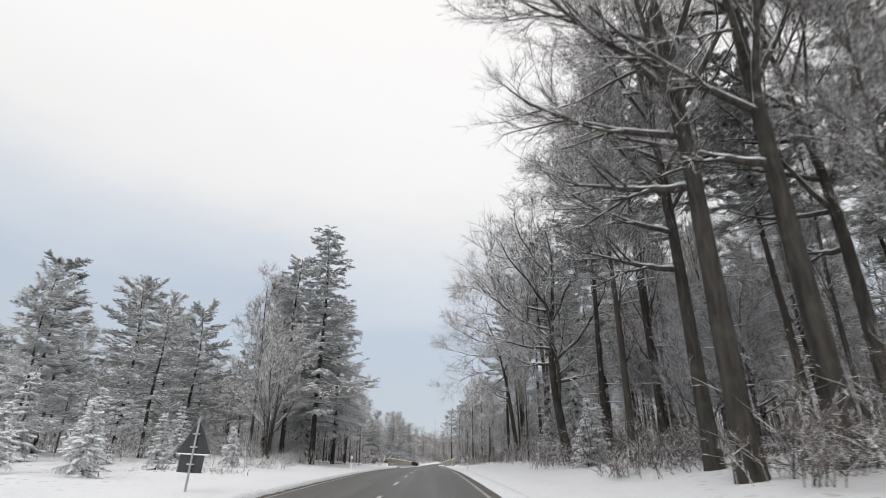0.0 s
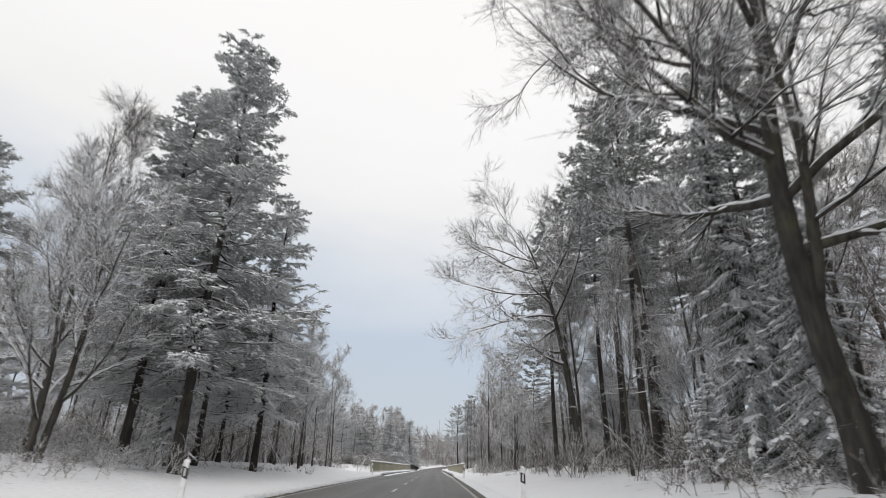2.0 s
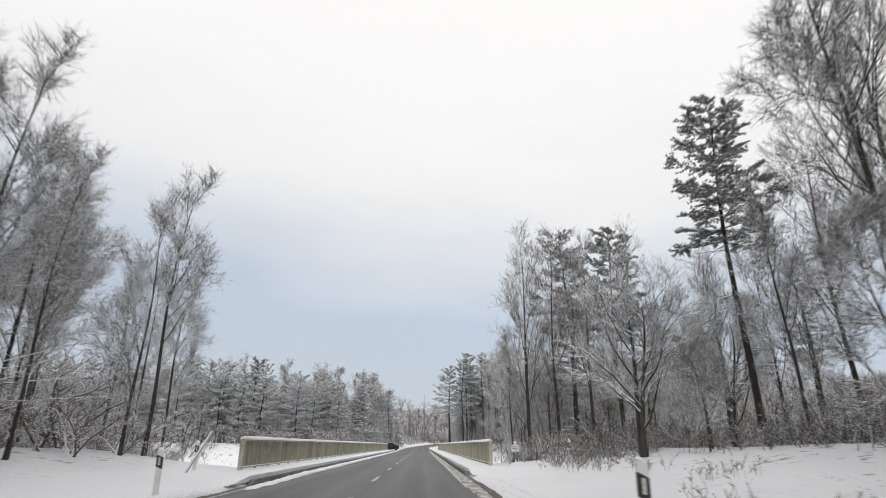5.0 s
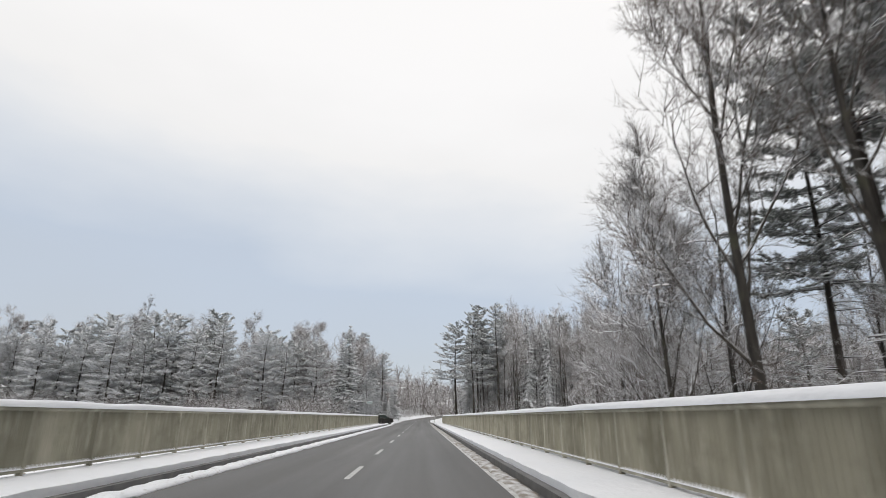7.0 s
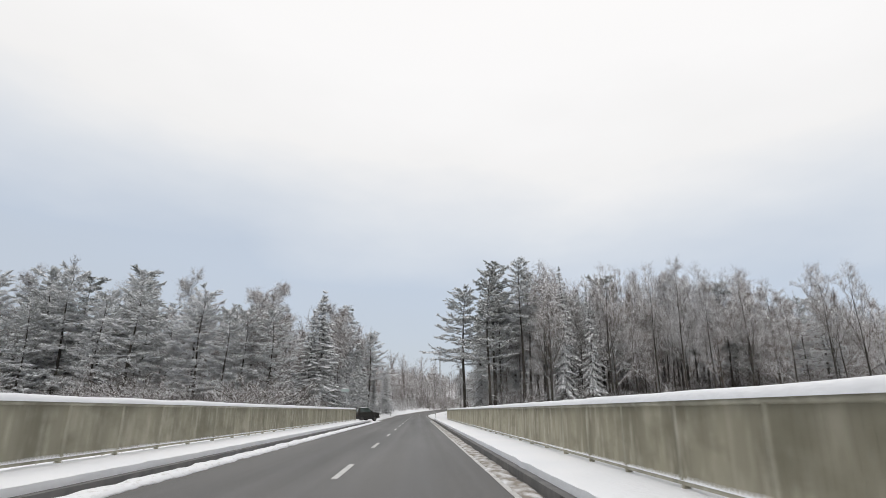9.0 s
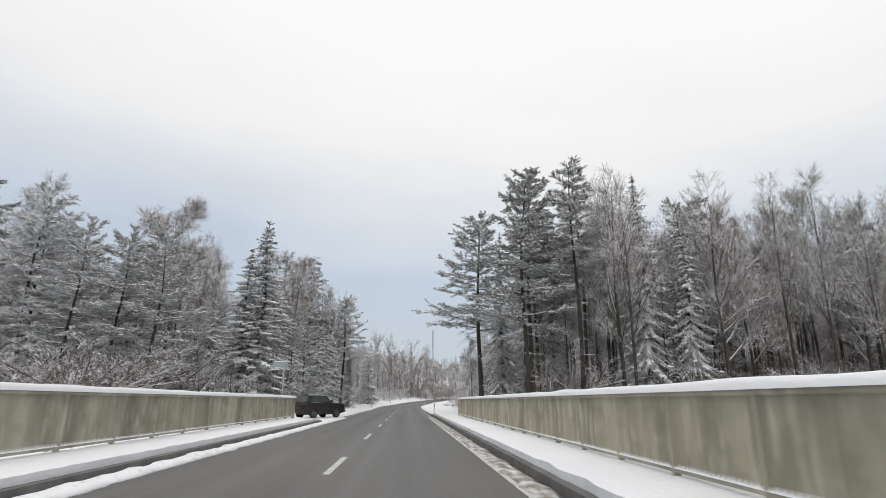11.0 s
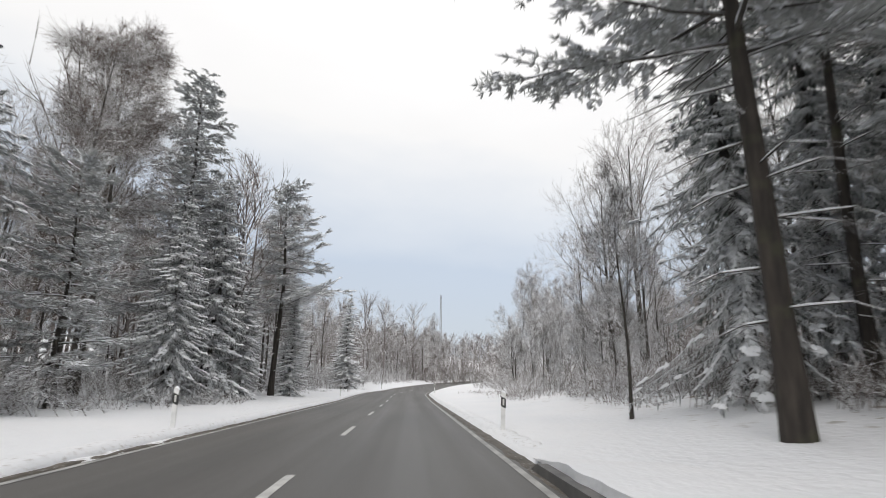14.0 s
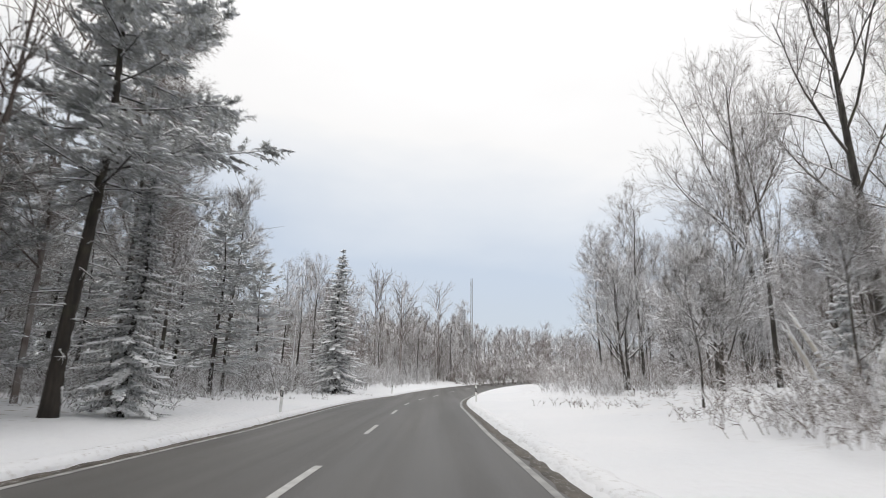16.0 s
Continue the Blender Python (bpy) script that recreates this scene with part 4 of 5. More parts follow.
# ---- trees that stand out along the road ----
rng = random.Random(77)
NEAR = [
    # right side before the bridge: pattern, beside the road, along it, scale, turn
    (OAKS[1], 9.2, 9.4, 1.10, 0.0), (OAKS[1], 11.6, 9.2, 1.15, 0.5), (OAKS[1], 10.4, 13.6, 0.92, 0.25), (OAKS[2], 10.0, 19.6, 1.25, 1.0), (OAKS[1], 14.6, 11.2, 0.85, -0.9), (PINES[0], 13.2, 24.0, 1.12, 0.3), (PINES[0], 12.4, 30.5, 1.05, 2.3),
    (OAKS[0], 10.6, 33.8, 1.05, 0.0), (SPRUCES[3], 12.2, 37.0, 0.62, 0.2), (SPRUCES[3], 12.6, 41.0, 0.85, 2.0), (YOUNG[0], 10.2, 26.3, 0.95, 0.0), (YOUNG[1], 10.9, 27.4, 0.6, 2.0),
    (YOUNG[1], 9.4, 24.6, 0.5, 1.0), (YOUNG[1], 10.6, 40.3, 0.62, 1.0), (OAKS[3], 15.5, 29.0, 1.1, 1.4), (PINES[0], 11.0, 66.2, 0.95, 1.9),
    (PINES[0], 15.0, 62.0, 1.20, 4.0), (PINES[0], 14.0, 55.0, 1.2, 2.5), (PINES[0], 13.4, 70.5, 1.22, 0.7), (OAKS[2], 11.3, 59.8, 0.9, 2.8),
    (PINES[0], 12.6, 50.0, 1.15, 5.2), (OAKS[2], 14.5, 76.0, 1.0, 0.5), (PINES[0], 18.0, 48.0, 1.2, 5.0), (PINES[0], 20.5, 70.0, 1.2, 0.1),
    (PINES[0], 15.2, 66.8, 1.15, 1.1),
    # clump at the right bridge head
    (OAKS[3], 8.9, 100.4, 0.93, 0.9), (OAKS[3], 10.4, 98.2, 0.8, 2.1), (OAKS[2], 8.2, 103.2, 0.72, 3.0), (PINES[0], 15.3, 100.2, 0.88, 0.4), (OAKS[2], 12.4, 97.4, 0.80, 4.4), (PINES[0], 12.0, 100.0, 0.86, 3.3),
    (PINES[0], 12.8, 103.0, 0.74, 1.3), (OAKS[3], 9.8, 107.6, 0.82, 5.2), (OAKS[3], 10.6, 113.0, 0.78, 1.7), (OAKS[3], 11.6, 106.0, 0.8, 1.1), (OAKS[2], 16.8, 98.6, 0.5, 0.3), (OAKS[2], 13.6, 95.8, 0.45, 2.6),
    # left side before the bridge
    (PINES[3], -9.1, 46.6, 0.96, 0.5), (PINES[3], -12.2, 48.0, 0.84, 1.9), (PINES[3], -9.0, 56.6, 0.76, 3.4), (PINES[3], -12.6, 60.5, 0.6, 0.2), (PINES[3], -14.6, 52.5, 0.8, 5.1), (PINES[1], -11.2, 53.5, 0.95, 1.2), (SPRUCES[3], -10.8, 49.2, 0.5, 1.0), (PINES[1], -16.2, 55.5, 1.0, 3.0), (SMALL[0], -11.8, 41.8, 1.05, 0.7),
    (OAKS[2], -14.0, 44.5, 0.95, 1.5), (YOUNG[0], -10.2, 29.5, 0.62, 0.3), (YOUNG[0], -10.8, 16.4, 0.72, 0.8), (YOUNG[1], -16.5, 26.0, 0.75, 2.8), (YOUNG[0], -19.0, 22.0, 0.8, 4.2), (YOUNG[0], -12.6, 18.6, 0.55, 1.9), (YOUNG[0], -14.8, 17.4, 0.7, 3.0), (YOUNG[1], -11.8, 24.0, 0.5, 0.5), (YOUNG[0], -17.0, 19.5, 0.6, 5.0), (YOUNG[1], -13.2, 29.0, 0.6, 4.4), (YOUNG[1], -21.0, 27.0, 0.9, 1.1), (YOUNG[1], -13.6, 21.0, 0.6, 2.2),
    (PINES[2], -17.5, 33.5, 0.8, 0.4), (PINES[2], -21.0, 36.5, 0.95, 2.0), (PINES[2], -25.0, 32.0, 0.9, 3.7), (PINES[1], -23.5, 41.0, 0.8, 5.0), (PINES[1], -28.0, 37.0, 0.85, 1.2), (PINES[2], -19.5, 44.0, 0.95, 0.9), (PINES[2], -31.0, 43.0, 1.0, 2.9),
    (PINES[0], -12.9, 73.8, 0.72, 2.3), (FROSTED, -10.6, 80.0, 0.62, 0.6), (FROSTED, -10.4, 86.0, 0.66, 3.6), (FROSTED, -11.6, 76.0, 0.64, 2.2), (FROSTED, -9.8, 71.0, 0.62, 4.0), (FROSTED, -13.4, 68.5, 0.62, 0.2),
    # far side of the valley, left
    (SPRUCES[1], -12.6, 194.8, 1.05, 0.2), (SPRUCES[1], -13.9, 193.8, 0.86, 1.4), (SPRUCES[2], -15.4, 190.0, 0.6, 0.8), (SPRUCES[2], -9.4, 196.6, 0.42, 2.1), (SPRUCES[2], -12.4, 199.0, 0.9, 2.6), (BIRCHES[0], -18.2, 188.0, 0.90, 0.6), (BIRCHES[0], -20.6, 189.0, 0.88, 3.1), (BIRCHES[1], -16.8, 186.5, 0.75, 1.1), (BIRCHES[0], -12.7, 208.5, 0.94, 0.4), (BIRCHES[0], -11.5, 205.0, 0.85, 1.9), (PINES[2], -9.6, 201.6, 0.62, 2.2),
    (PINES[3], -12.0, 215.4, 0.84, 0.9), (SPRUCES[2], -8.8, 208.2, 0.62, 0.1), (SPRUCES[2], -9.3, 214.6, 0.85, 3.3), (SPRUCES[2], -10.2, 211.0, 0.75, 4.4), (BIRCHES[0], -14.5, 211.0, 1.0, 5.0), (SPRUCES[2], -8.4, 217.5, 0.5, 1.2), (PINES[2], -11.0, 218.0, 0.85, 4.0),
    (BIRCHES[0], -9.5, 229.0, 0.85, 1.0), (SPRUCES[1], -7.4, 226.2, 0.46, 0.4), (BIRCHES[0], -11.5, 233.5, 0.85, 2.8), (PINES[2], -13.0, 221.5, 0.8, 3.9), (PINES[2], -14.5, 228.5, 0.8, 0.2), (SPRUCES[1], -7.6, 255.5, 0.72, 1.7), (SPRUCES[1], -9.4, 260.0, 0.55, 0.5),
    # right, after the bridge
    (PINES[0], 11.5, 187.2, 0.98, 0.7), (PINES[1], 10.4, 184.0, 1.05, 2.0), (PINES[1], 12.9, 191.0, 0.95, 2.9), (PINES[0], 14.8, 184.6, 0.95, 4.6), (PINES[0], 16.5, 188.5, 0.9, 3.1), (OAKS[3], 17.5, 181.0, 0.85, 0.2), (OAKS[3], 19.0, 190.0, 1.0, 5.1), (PINES[0], 13.0, 196.5, 0.9, 2.4),
    (SPRUCES[3], 10.9, 198.2, 0.9, 0.9), (SPRUCES[3], 13.7, 198.2, 0.9, 3.5), (OAKS[2], 7.9, 199.2, 0.42, 2.0), (SMALL[1], 12.0, 211.0, 0.7, 0.3), (OAKS[3], 10.9, 118.2, 0.66, 0.3),
    (BEECH, 24.8, 236.8, 1.02, 0.5), (BEECH, 26.5, 251.5, 1.02, 2.7), (BEECH, 38.5, 246.0, 1.05, 1.5), (BEECH, 33.0, 232.0, 0.95, 4.4), (BEECH, 27.0, 226.5, 0.82, 3.6), (OAKS[3], 15.5, 246.0, 0.7, 2.4), (SMALL[1], 9.8, 226.0, 0.6, 0.4), (SMALL[1], 10.8, 221.0, 0.6, 2.0), (SMALL[1], 11.8, 215.0, 0.6, 4.0), (OAKS[3], 18.5, 236.0, 0.8, 4.9), (YOUNG[1], 12.2, 223.0, 0.55, 0.2),
    (SMALL[0], 14.0, 233.0, 0.8, 1.1), (OAKS[3], 20.5, 226.0, 0.8, 0.7), (SMALL[0], 12.5, 240.0, 0.75, 3.3),
]
WIDE = {SPRUCES[1]: 1.3, BEECH: 0.9}
for ob, u, y, s, a in NEAR:
    put(ob, u, y, s * WIDE.get(ob, 1.0), a, "roadside trees", tall=s)
LARCH = deciduous("spindly bare larch standing above the wood", seed=51, height=24, radius=0.16, fork=0.62, spread=0.24, limbs=14, droop=0.08, density=0.4, snow=0.3, mats=(M_BARK, M_BARK, M_SCRUB, M_SNOW))
put(LARCH, -60, 210, 1.05, 0.0)
gone(LARCH)
put(LEANING, 10.7, 57.2, 1.08, 0.0)
gone(LEANING)
put(ROAD_PINE, 8.0, 192.6, 1.0, 0.0, "roadside trees")
put(ROAD_PINE, -8.3, 224.4, 0.88, math.pi, "roadside trees")
gone(ROAD_PINE)

# ---- the woods behind them ----
taken = [(u, y) for _, u, y, _, _ in NEAR] + [(10.7, 57.2), (8.0, 192.6), (-8.9, 224.4)]


def free(u, y, gap):
    return all((u - a) ** 2 + (y - b) ** 2 > gap * gap for a, b in taken)


def woods(kinds, count, u0, u1, y0, y1, gap, low=0.85, high=1.15, group="forest trees"):
    done = tries = 0
    while done < count and tries < count * 30:
        tries += 1
        u, y = rng.uniform(u0, u1), rng.uniform(y0, y1)
        if not free(u, y, gap):
            continue
        taken.append((u, y))
        put(rng.choice(kinds), u, y, rng.uniform(low, high), rng.uniform(0, 6.28), group)
        done += 1


MIXED = [OAKS[1], OAKS[2], OAKS[3], PINES[0], PINES[0], OAKS[2]]
woods([OAKS[2], OAKS[3], PINES[0]], 26, 12.5, 24, 6, 60, 2.4, 0.75, 1.0)
woods(MIXED, 34, 15, 42, -2, 92, 3.0, 0.8, 1.0)
woods([SMALL[1], SMALL[0], OAKS[2]], 22, 9.8, 20, 14, 90, 1.8, 0.5, 0.85)
woods([PINES[1], PINES[2], PINES[2], OAKS[2], BIRCHES[1]], 40, -70, -22, 34, 84, 4.0, 0.65, 0.9)
woods([FROSTED], 11, -13.5, -10, 64, 92, 1.4, 0.62, 0.82)
woods([FROSTED, FROSTED, OAKS[2], BIRCHES[1]], 46, -34, -10.5, 62, 93, 1.7, 0.6, 0.9)
woods([PINES[2]], 26, -80, -15, 179, 187, 3.0, 0.85, 1.25)
woods([PINES[2], BIRCHES[1], OAKS[2], PINES[1]], 38, -95, -14, 180, 202, 3.4, 0.85, 1.15)
woods([PINES[1], BIRCHES[1], OAKS[3]], 26, -90, -18, 198, 225, 5.0, 1.0, 1.2)
woods([OAKS[2], OAKS[3], OAKS[3], PINES[0]], 18, 12, 34, 95, 122, 2.4, 0.6, 0.8)
woods([BIRCHES[1], OAKS[3], BIRCHES[1], OAKS[3], PINES[1]], 52, 17, 95, 186, 212, 3.0, 0.85, 1.1)
woods([OAKS[2], SMALL[0], OAKS[3], BIRCHES[1]], 9, 27, 46, 207, 228, 3.5, 0.7, 0.95)
woods([OAKS[2], SPRUCES[3], BIRCHES[1], OAKS[3]], 18, 13, 28, 182, 204, 2.2, 0.75, 0.95)
woods([BEECH, OAKS[3]], 10, 24, 60, 228, 280, 5.0, 0.7, 0.9)
woods([OAKS[3], SMALL[0]], 14, 17, 32, 222, 262, 3.4, 0.45, 0.65)
woods([BIRCHES[1], PINES[2], OAKS[2], BIRCHES[0]], 26, -34, -12, 222, 262, 3.0, 0.7, 0.95)
woods([BIRCHES[1], BIRCHES[1], OAKS[3]], 48, -60, -9, 262, 330, 3.4, 0.62, 0.82)
woods([OAKS[3], BIRCHES[1], BIRCHES[1]], 26, 16, 45, 262, 320, 3.6, 0.75, 1.0)
woods([BIRCHES[1], OAKS[3], OAKS[2]], 34, 19, 52, 184, 206, 2.2, 0.85, 1.1)
gone(BEECH)
gone(FROSTED)
for kind in (OAKS, BIRCHES, SMALL, SPRUCES, YOUNG, PINES):
    for ob in kind:
        gone(ob)


# ---- undergrowth and far woods, uncountable ----
def brush_patch(seed, count, size, h0, h1, thin=1.0):
    """A square of leafless brush: arching stems with side shoots, snow-catching."""
    r = random.Random(seed)
    g = Geo()
    for _ in range(count):
        p = Vector((r.uniform(-0.5, 0.5) * size, r.uniform(-0.5, 0.5) * size, -0.15))
        h = r.uniform(h0, h1)
        for s in range(r.choice((2, 3, 4))):
            d = Vector((r.gauss(0, 0.34), r.gauss(0, 0.34), 1)).normalized() * h * r.uniform(0.55, 1)
            arch = Vector((r.gauss(0, 0.30), r.gauss(0, 0.30), -0.10)) * h
            q = p + Vector((r.gauss(0, 0.15), r.gauss(0, 0.15), 0))
            w = (0.006 + 0.0042 * h) * thin
            line = [q + d * f + arch * f * f for f in (0.0, 0.35, 0.7, 1.0)]
            g.tube(line, [w, w * 0.8, w * 0.5, 0.003], 3)
            for k in range(int(6 + h * 3.0)):
                f = r.uniform(0.15, 0.98)
                e = rot((d + arch * f).normalized(), r.uniform(0.4, 1.1), r)
                L = h * r.uniform(0.12, 0.34) * (1.2 - f * 0.6)
                b = q + d * f + arch * f * f
                g.spike(b, e * L, 0.010 * thin, r)
                for m in range(2):
                    g.spike(b + e * L * r.uniform(0.2, 0.8), rot(e, r.uniform(0.4, 0.9), r) * L * 0.55, 0.007 * thin, r)
    return g


TUFT, LOW, MID, TALL = [[(brush_patch(200 + 10 * a + b, n, 5.0, lo, hi, thin)) for b in range(2)] for a, (n, lo, hi, thin) in enumerate(((46, 0.15, 0.55, 1.0), (26, 0.5, 1.7, 1.0), (16, 1.2, 3.6, 1.0), (9, 3.0, 7.0, 1.6)))]


def thicket(seed, share, u0, u1, y0, y1, patches, label, mat, low=0.8, high=1.25):
    """Brush over a stretch beside the road, patch by patch on the ground; share is how much of it is covered."""
    r = random.Random(seed)
    meshes = [g.mesh("undergrowth", mat) for g in patches]
    for k in range(int(abs(u1 - u0) * (y1 - y0) / 25 * share + 1)):
        ob = new("undergrowth", r.choice(meshes))
        z = r.uniform(low, high)
        ob.matrix_basis = Matrix.Translation(place(r.uniform(u0, u1), r.uniform(y0, y1), -0.05)) @ Matrix.Rotation(r.uniform(0, 6.28), 4, "Z") @ Matrix.Diagonal((1, 1, z, 1))
        tagged(ob, label, "undergrowth", kind="stuff")


thicket(1, 0.9, 10.5, 34, 6, 92, MID, "leafless snowy brush under the trees", M_SCRUB)
thicket(2, 0.9, 9.5, 20, 6, 92, LOW, "leafless snowy brush under the trees", M_SCRUB)
thicket(3, 0.7, 8.6, 11.5, 8, 90, TUFT, "snowy tufts of brown grass and low brush", M_TWIG_BROWN)
thicket(4, 0.7, -42, -12.5, 26, 93, MID, "leafless snowy brush under the trees", M_TWIG)
thicket(5, 0.6, -14, -9.5, 30, 93, LOW, "leafless snowy brush under the trees", M_TWIG)
thicket(6, 0.9, -34, -11.5, 58, 93, TALL, "thin leafless saplings by the bridge", M_TWIG_BROWN, 0.6, 1.0)
thicket(7, 0.5, -11, -8.6, 20, 92, TUFT, "snowy tufts of brown grass and low brush", M_TWIG_BROWN)
thicket(8, 1.0, 14.5, 34, 204, 262, MID, "leafless snowy brush along the wood's edge", M_TWIG_BROWN, 0.7, 1.2)
thicket(9, 0.8, 10.5, 15, 200, 250, LOW, "snowy low brush along the wood's edge", M_TWIG)
thicket(10, 0.7, 8.8, 12.5, 200, 262, TUFT, "snowy tufts of brown grass", M_TWIG_BROWN)
thicket(11, 0.9, -32, -11, 186, 300, MID, "leafless snowy brush along the wood's edge", M_TWIG, 0.6, 1.1)
thicket(12, 0.6, -11.5, -8.6, 196, 290, LOW, "snowy low brush along the wood's edge", M_TWIG)
thicket(13, 0.4, -9, -7.6, 192, 270, TUFT, "snowy tufts of grass", M_TWIG)
thicket(14, 1.0, 11, 60, 168, 194, TALL, "brown leafless scrub on the valley side", M_SCRUB, 0.4, 0.8)
thicket(15, 1.0, -80, -13, 172, 190, TALL, "brown leafless scrub on the valley side", M_SCRUB, 0.6, 1.0)
thicket(16, 1.0, 28, 100, 190, 214, TALL, "brown leafless brush on the hillside", M_SCRUB, 0.8, 1.4)
thicket(17, 1.0, 9.5, 26, 94, 120, MID, "leafless scrub at the bridge head", M_SCRUB)
thicket(23, 1.6, 7.8, 20, 92, 99, MID, "dense dark scrub at the bridge head", M_SCRUB, 0.4, 0.8)
thicket(24, 2.2, 8.6, 17, 90, 96, LOW, "dense dark scrub at the bridge head", M_SCRUB, 0.9, 1.5)
thicket(27, 9.0, 8.9, 14, 92.2, 95.0, LOW, "dense dark scrub at the bridge head", M_SCRUB, 1.0, 1.7)
thicket(31, 14.0, 8.8, 12.5, 90.6, 92.2, LOW, "dense dark scrub at the bridge head", M_SCRUB, 0.9, 1.5)
thicket(28, 1.6, 8.6, 13.5, 85, 91, TUFT, "tufts of brown grass at the bridge head", M_SCRUB)
thicket(32, 1.6, 9.2, 14, 85, 90, LOW, "dark scrub before the bridge head", M_SCRUB, 0.6, 1.0)
thicket(18, 1.4, 7.0, 22, 91.5, 103, LOW, "dense dark scrub at the bridge head", M_SCRUB)
thicket(19, 1.0, -36, -9.5, 250, 320, MID, "snowy brush before the wood at the bend", M_TWIG, 0.9, 1.4)
thicket(20, 1.0, 10, 24, 252, 310, MID, "snowy brush inside the bend", M_TWIG_BROWN, 0.7, 1.3)
thicket(21, 0.6, -70, 60, 292, 335, TALL, "brown leafless brush round the bend", M_WOOD_FAR, 0.6, 1.1)
thicket(34, 5.0, 11.2, 15, 189, 198, LOW, "brown brush under the pines", M_SCRUB, 0.7, 1.2)
thicket(33, 6.0, 11.0, 14, 197.5, 202, MID, "brown brush before the wood's edge", M_SCRUB, 0.6, 0.9)
thicket(25, 1.1, 9.4, 14, 195, 222, LOW, "snowy brown brush along the wood's edge", M_TWIG_BROWN, 0.9, 1.6)
thicket(26, 0.9, 11, 16, 195, 225, MID, "snowy brown brush along the wood's edge", M_TWIG_BROWN, 0.6, 1.0)
thicket(29, 0.7, -9.4, -8.2, 200, 232, LOW, "snowy low brush along the wood's edge", M_TWIG, 0.5, 1.0)
thicket(30, 0.5, 8.6, 10.5, 194, 220, TUFT, "snowy tufts of brown grass", M_TWIG_BROWN)
thicket(22, 1.0, 10.5, 24, 184, 206, LOW, "dark low brush under the trees", M_SCRUB)


def grove(seed, count, size, h0, h1, conifers):
    """A square of distant wood: rounded leafless crowns, or pines."""
    r = random.Random(seed)
    g = Geo()
    for _ in range(count):
        p = Vector((r.uniform(-0.5, 0.5) * size, r.uniform(-0.5, 0.5) * size, -0.5))
        h = r.uniform(h0, h1)
        g.spike(p, Vector((r.gauss(0, 0.5), r.gauss(0, 0.5), h)), 0.15, r)
        if conifers:
            for k in range(70):
                f = r.uniform(0.25, 0.98)
                w = r.uniform(0, 6.28)
                L = (h * 0.19 * (1 - f) ** 0.7 + 0.5) * r.uniform(0.6, 1.2)
                out, side = Vector((math.cos(w), math.sin(w), -0.1 + 0.4 * f)), Vector((-math.sin(w), math.cos(w), 0))
                for m in range(4):
                    g.kite(p + Vector((0, 0, h * f)) + out * L * r.uniform(0.1, 0.7), (out + side * r.uniform(-0.9, 0.9)) * L * 0.42, side, 0.13, 0.08)
        else:
            for k in range(26):
                f = r.uniform(0.30, 0.97)
                e = rot(Vector((0, 0, 1)), r.uniform(0.35, 1.0) * (1.2 - 0.5 * f), r)
                L = h * 0.30 * math.sqrt(max(0.06, 1 - ((f - 0.52) / 0.50) ** 2)) * r.uniform(0.6, 1.05)
                b = p + Vector((0, 0, h * f * 0.93))
                g.spike(b, e * L, 0.05, r)
                for m in range(7):
                    q, v = b + e * L * r.uniform(0.2, 0.9), rot(e, r.uniform(0.3, 0.9), r) * L * r.uniform(0.3, 0.55)
                    g.spike(q, v, 0.026, r)
                    g.spike(q + v * 0.5, rot(v.normalized(), r.uniform(0.3, 0.8), r) * v.length * 0.6, 0.02, r)
    return g


BARE_GROVES = [grove(300 + k, 12, 22, 14, 19, False) for k in range(3)]
PINE_GROVES = [grove(320 + k, 7, 22, 13, 18, True) for k in range(2)]


def far_wood(seed, u0, u1, y0, y1, label, share, pines, tall=1.0, mat=None):
    """Distant wood over a stretch, square by square."""
    r = random.Random(seed)
    bare, green = [g.mesh("far_wood", mat or M_WOOD_FAR) for g in BARE_GROVES], [g.mesh("far_wood", M_NEEDLE_PINE) for g in PINE_GROVES]
    for k in range(int((u1 - u0) * (y1 - y0) / 400 * share + 1)):
        ob = new("far_wood", r.choice(green if r.random() < pines else bare))
        ob.matrix_basis = Matrix.Translation(place(r.uniform(u0, u1), r.uniform(y0, y1), -0.3)) @ Matrix.Rotation(r.uniform(0, 6.28), 4, "Z") @ Matrix.Diagonal((1, 1, tall * r.uniform(0.88, 1.12), 1))
        tagged(ob, label, "woods", kind="stuff")


far_wood(11, 34, 105, -10, 95, "grey winter wood behind the roadside trees", 1.3, 0.3, 1.15)
far_wood(12, -115, -55, 20, 95, "grey winter wood behind the clearing", 1.2, 0.6, 0.95)
far_wood(13, -170, -22, 214, 300, "brown and white winter wood beyond the valley", 1.2, 0.35, 1.1)
far_wood(14, 50, 200, 215, 330, "brown winter wood on the hillside", 1.2, 0.25, 1.2)
far_wood(15, -130, -20, 305, 400, "grey leafless wood closing the bend", 1.6, 0.15, 0.8)
far_wood(17, -22, -11, 325, 420, "grey leafless wood closing the bend", 2.4, 0.1, 0.66)
far_wood(18, 14, 60, 360, 430, "grey leafless wood beyond the bend", 1.3, 0.1, 0.9)
far_wood(16, 28, 70, 268, 370, "leafless wood inside the bend", 1.3, 0.1, 0.95)


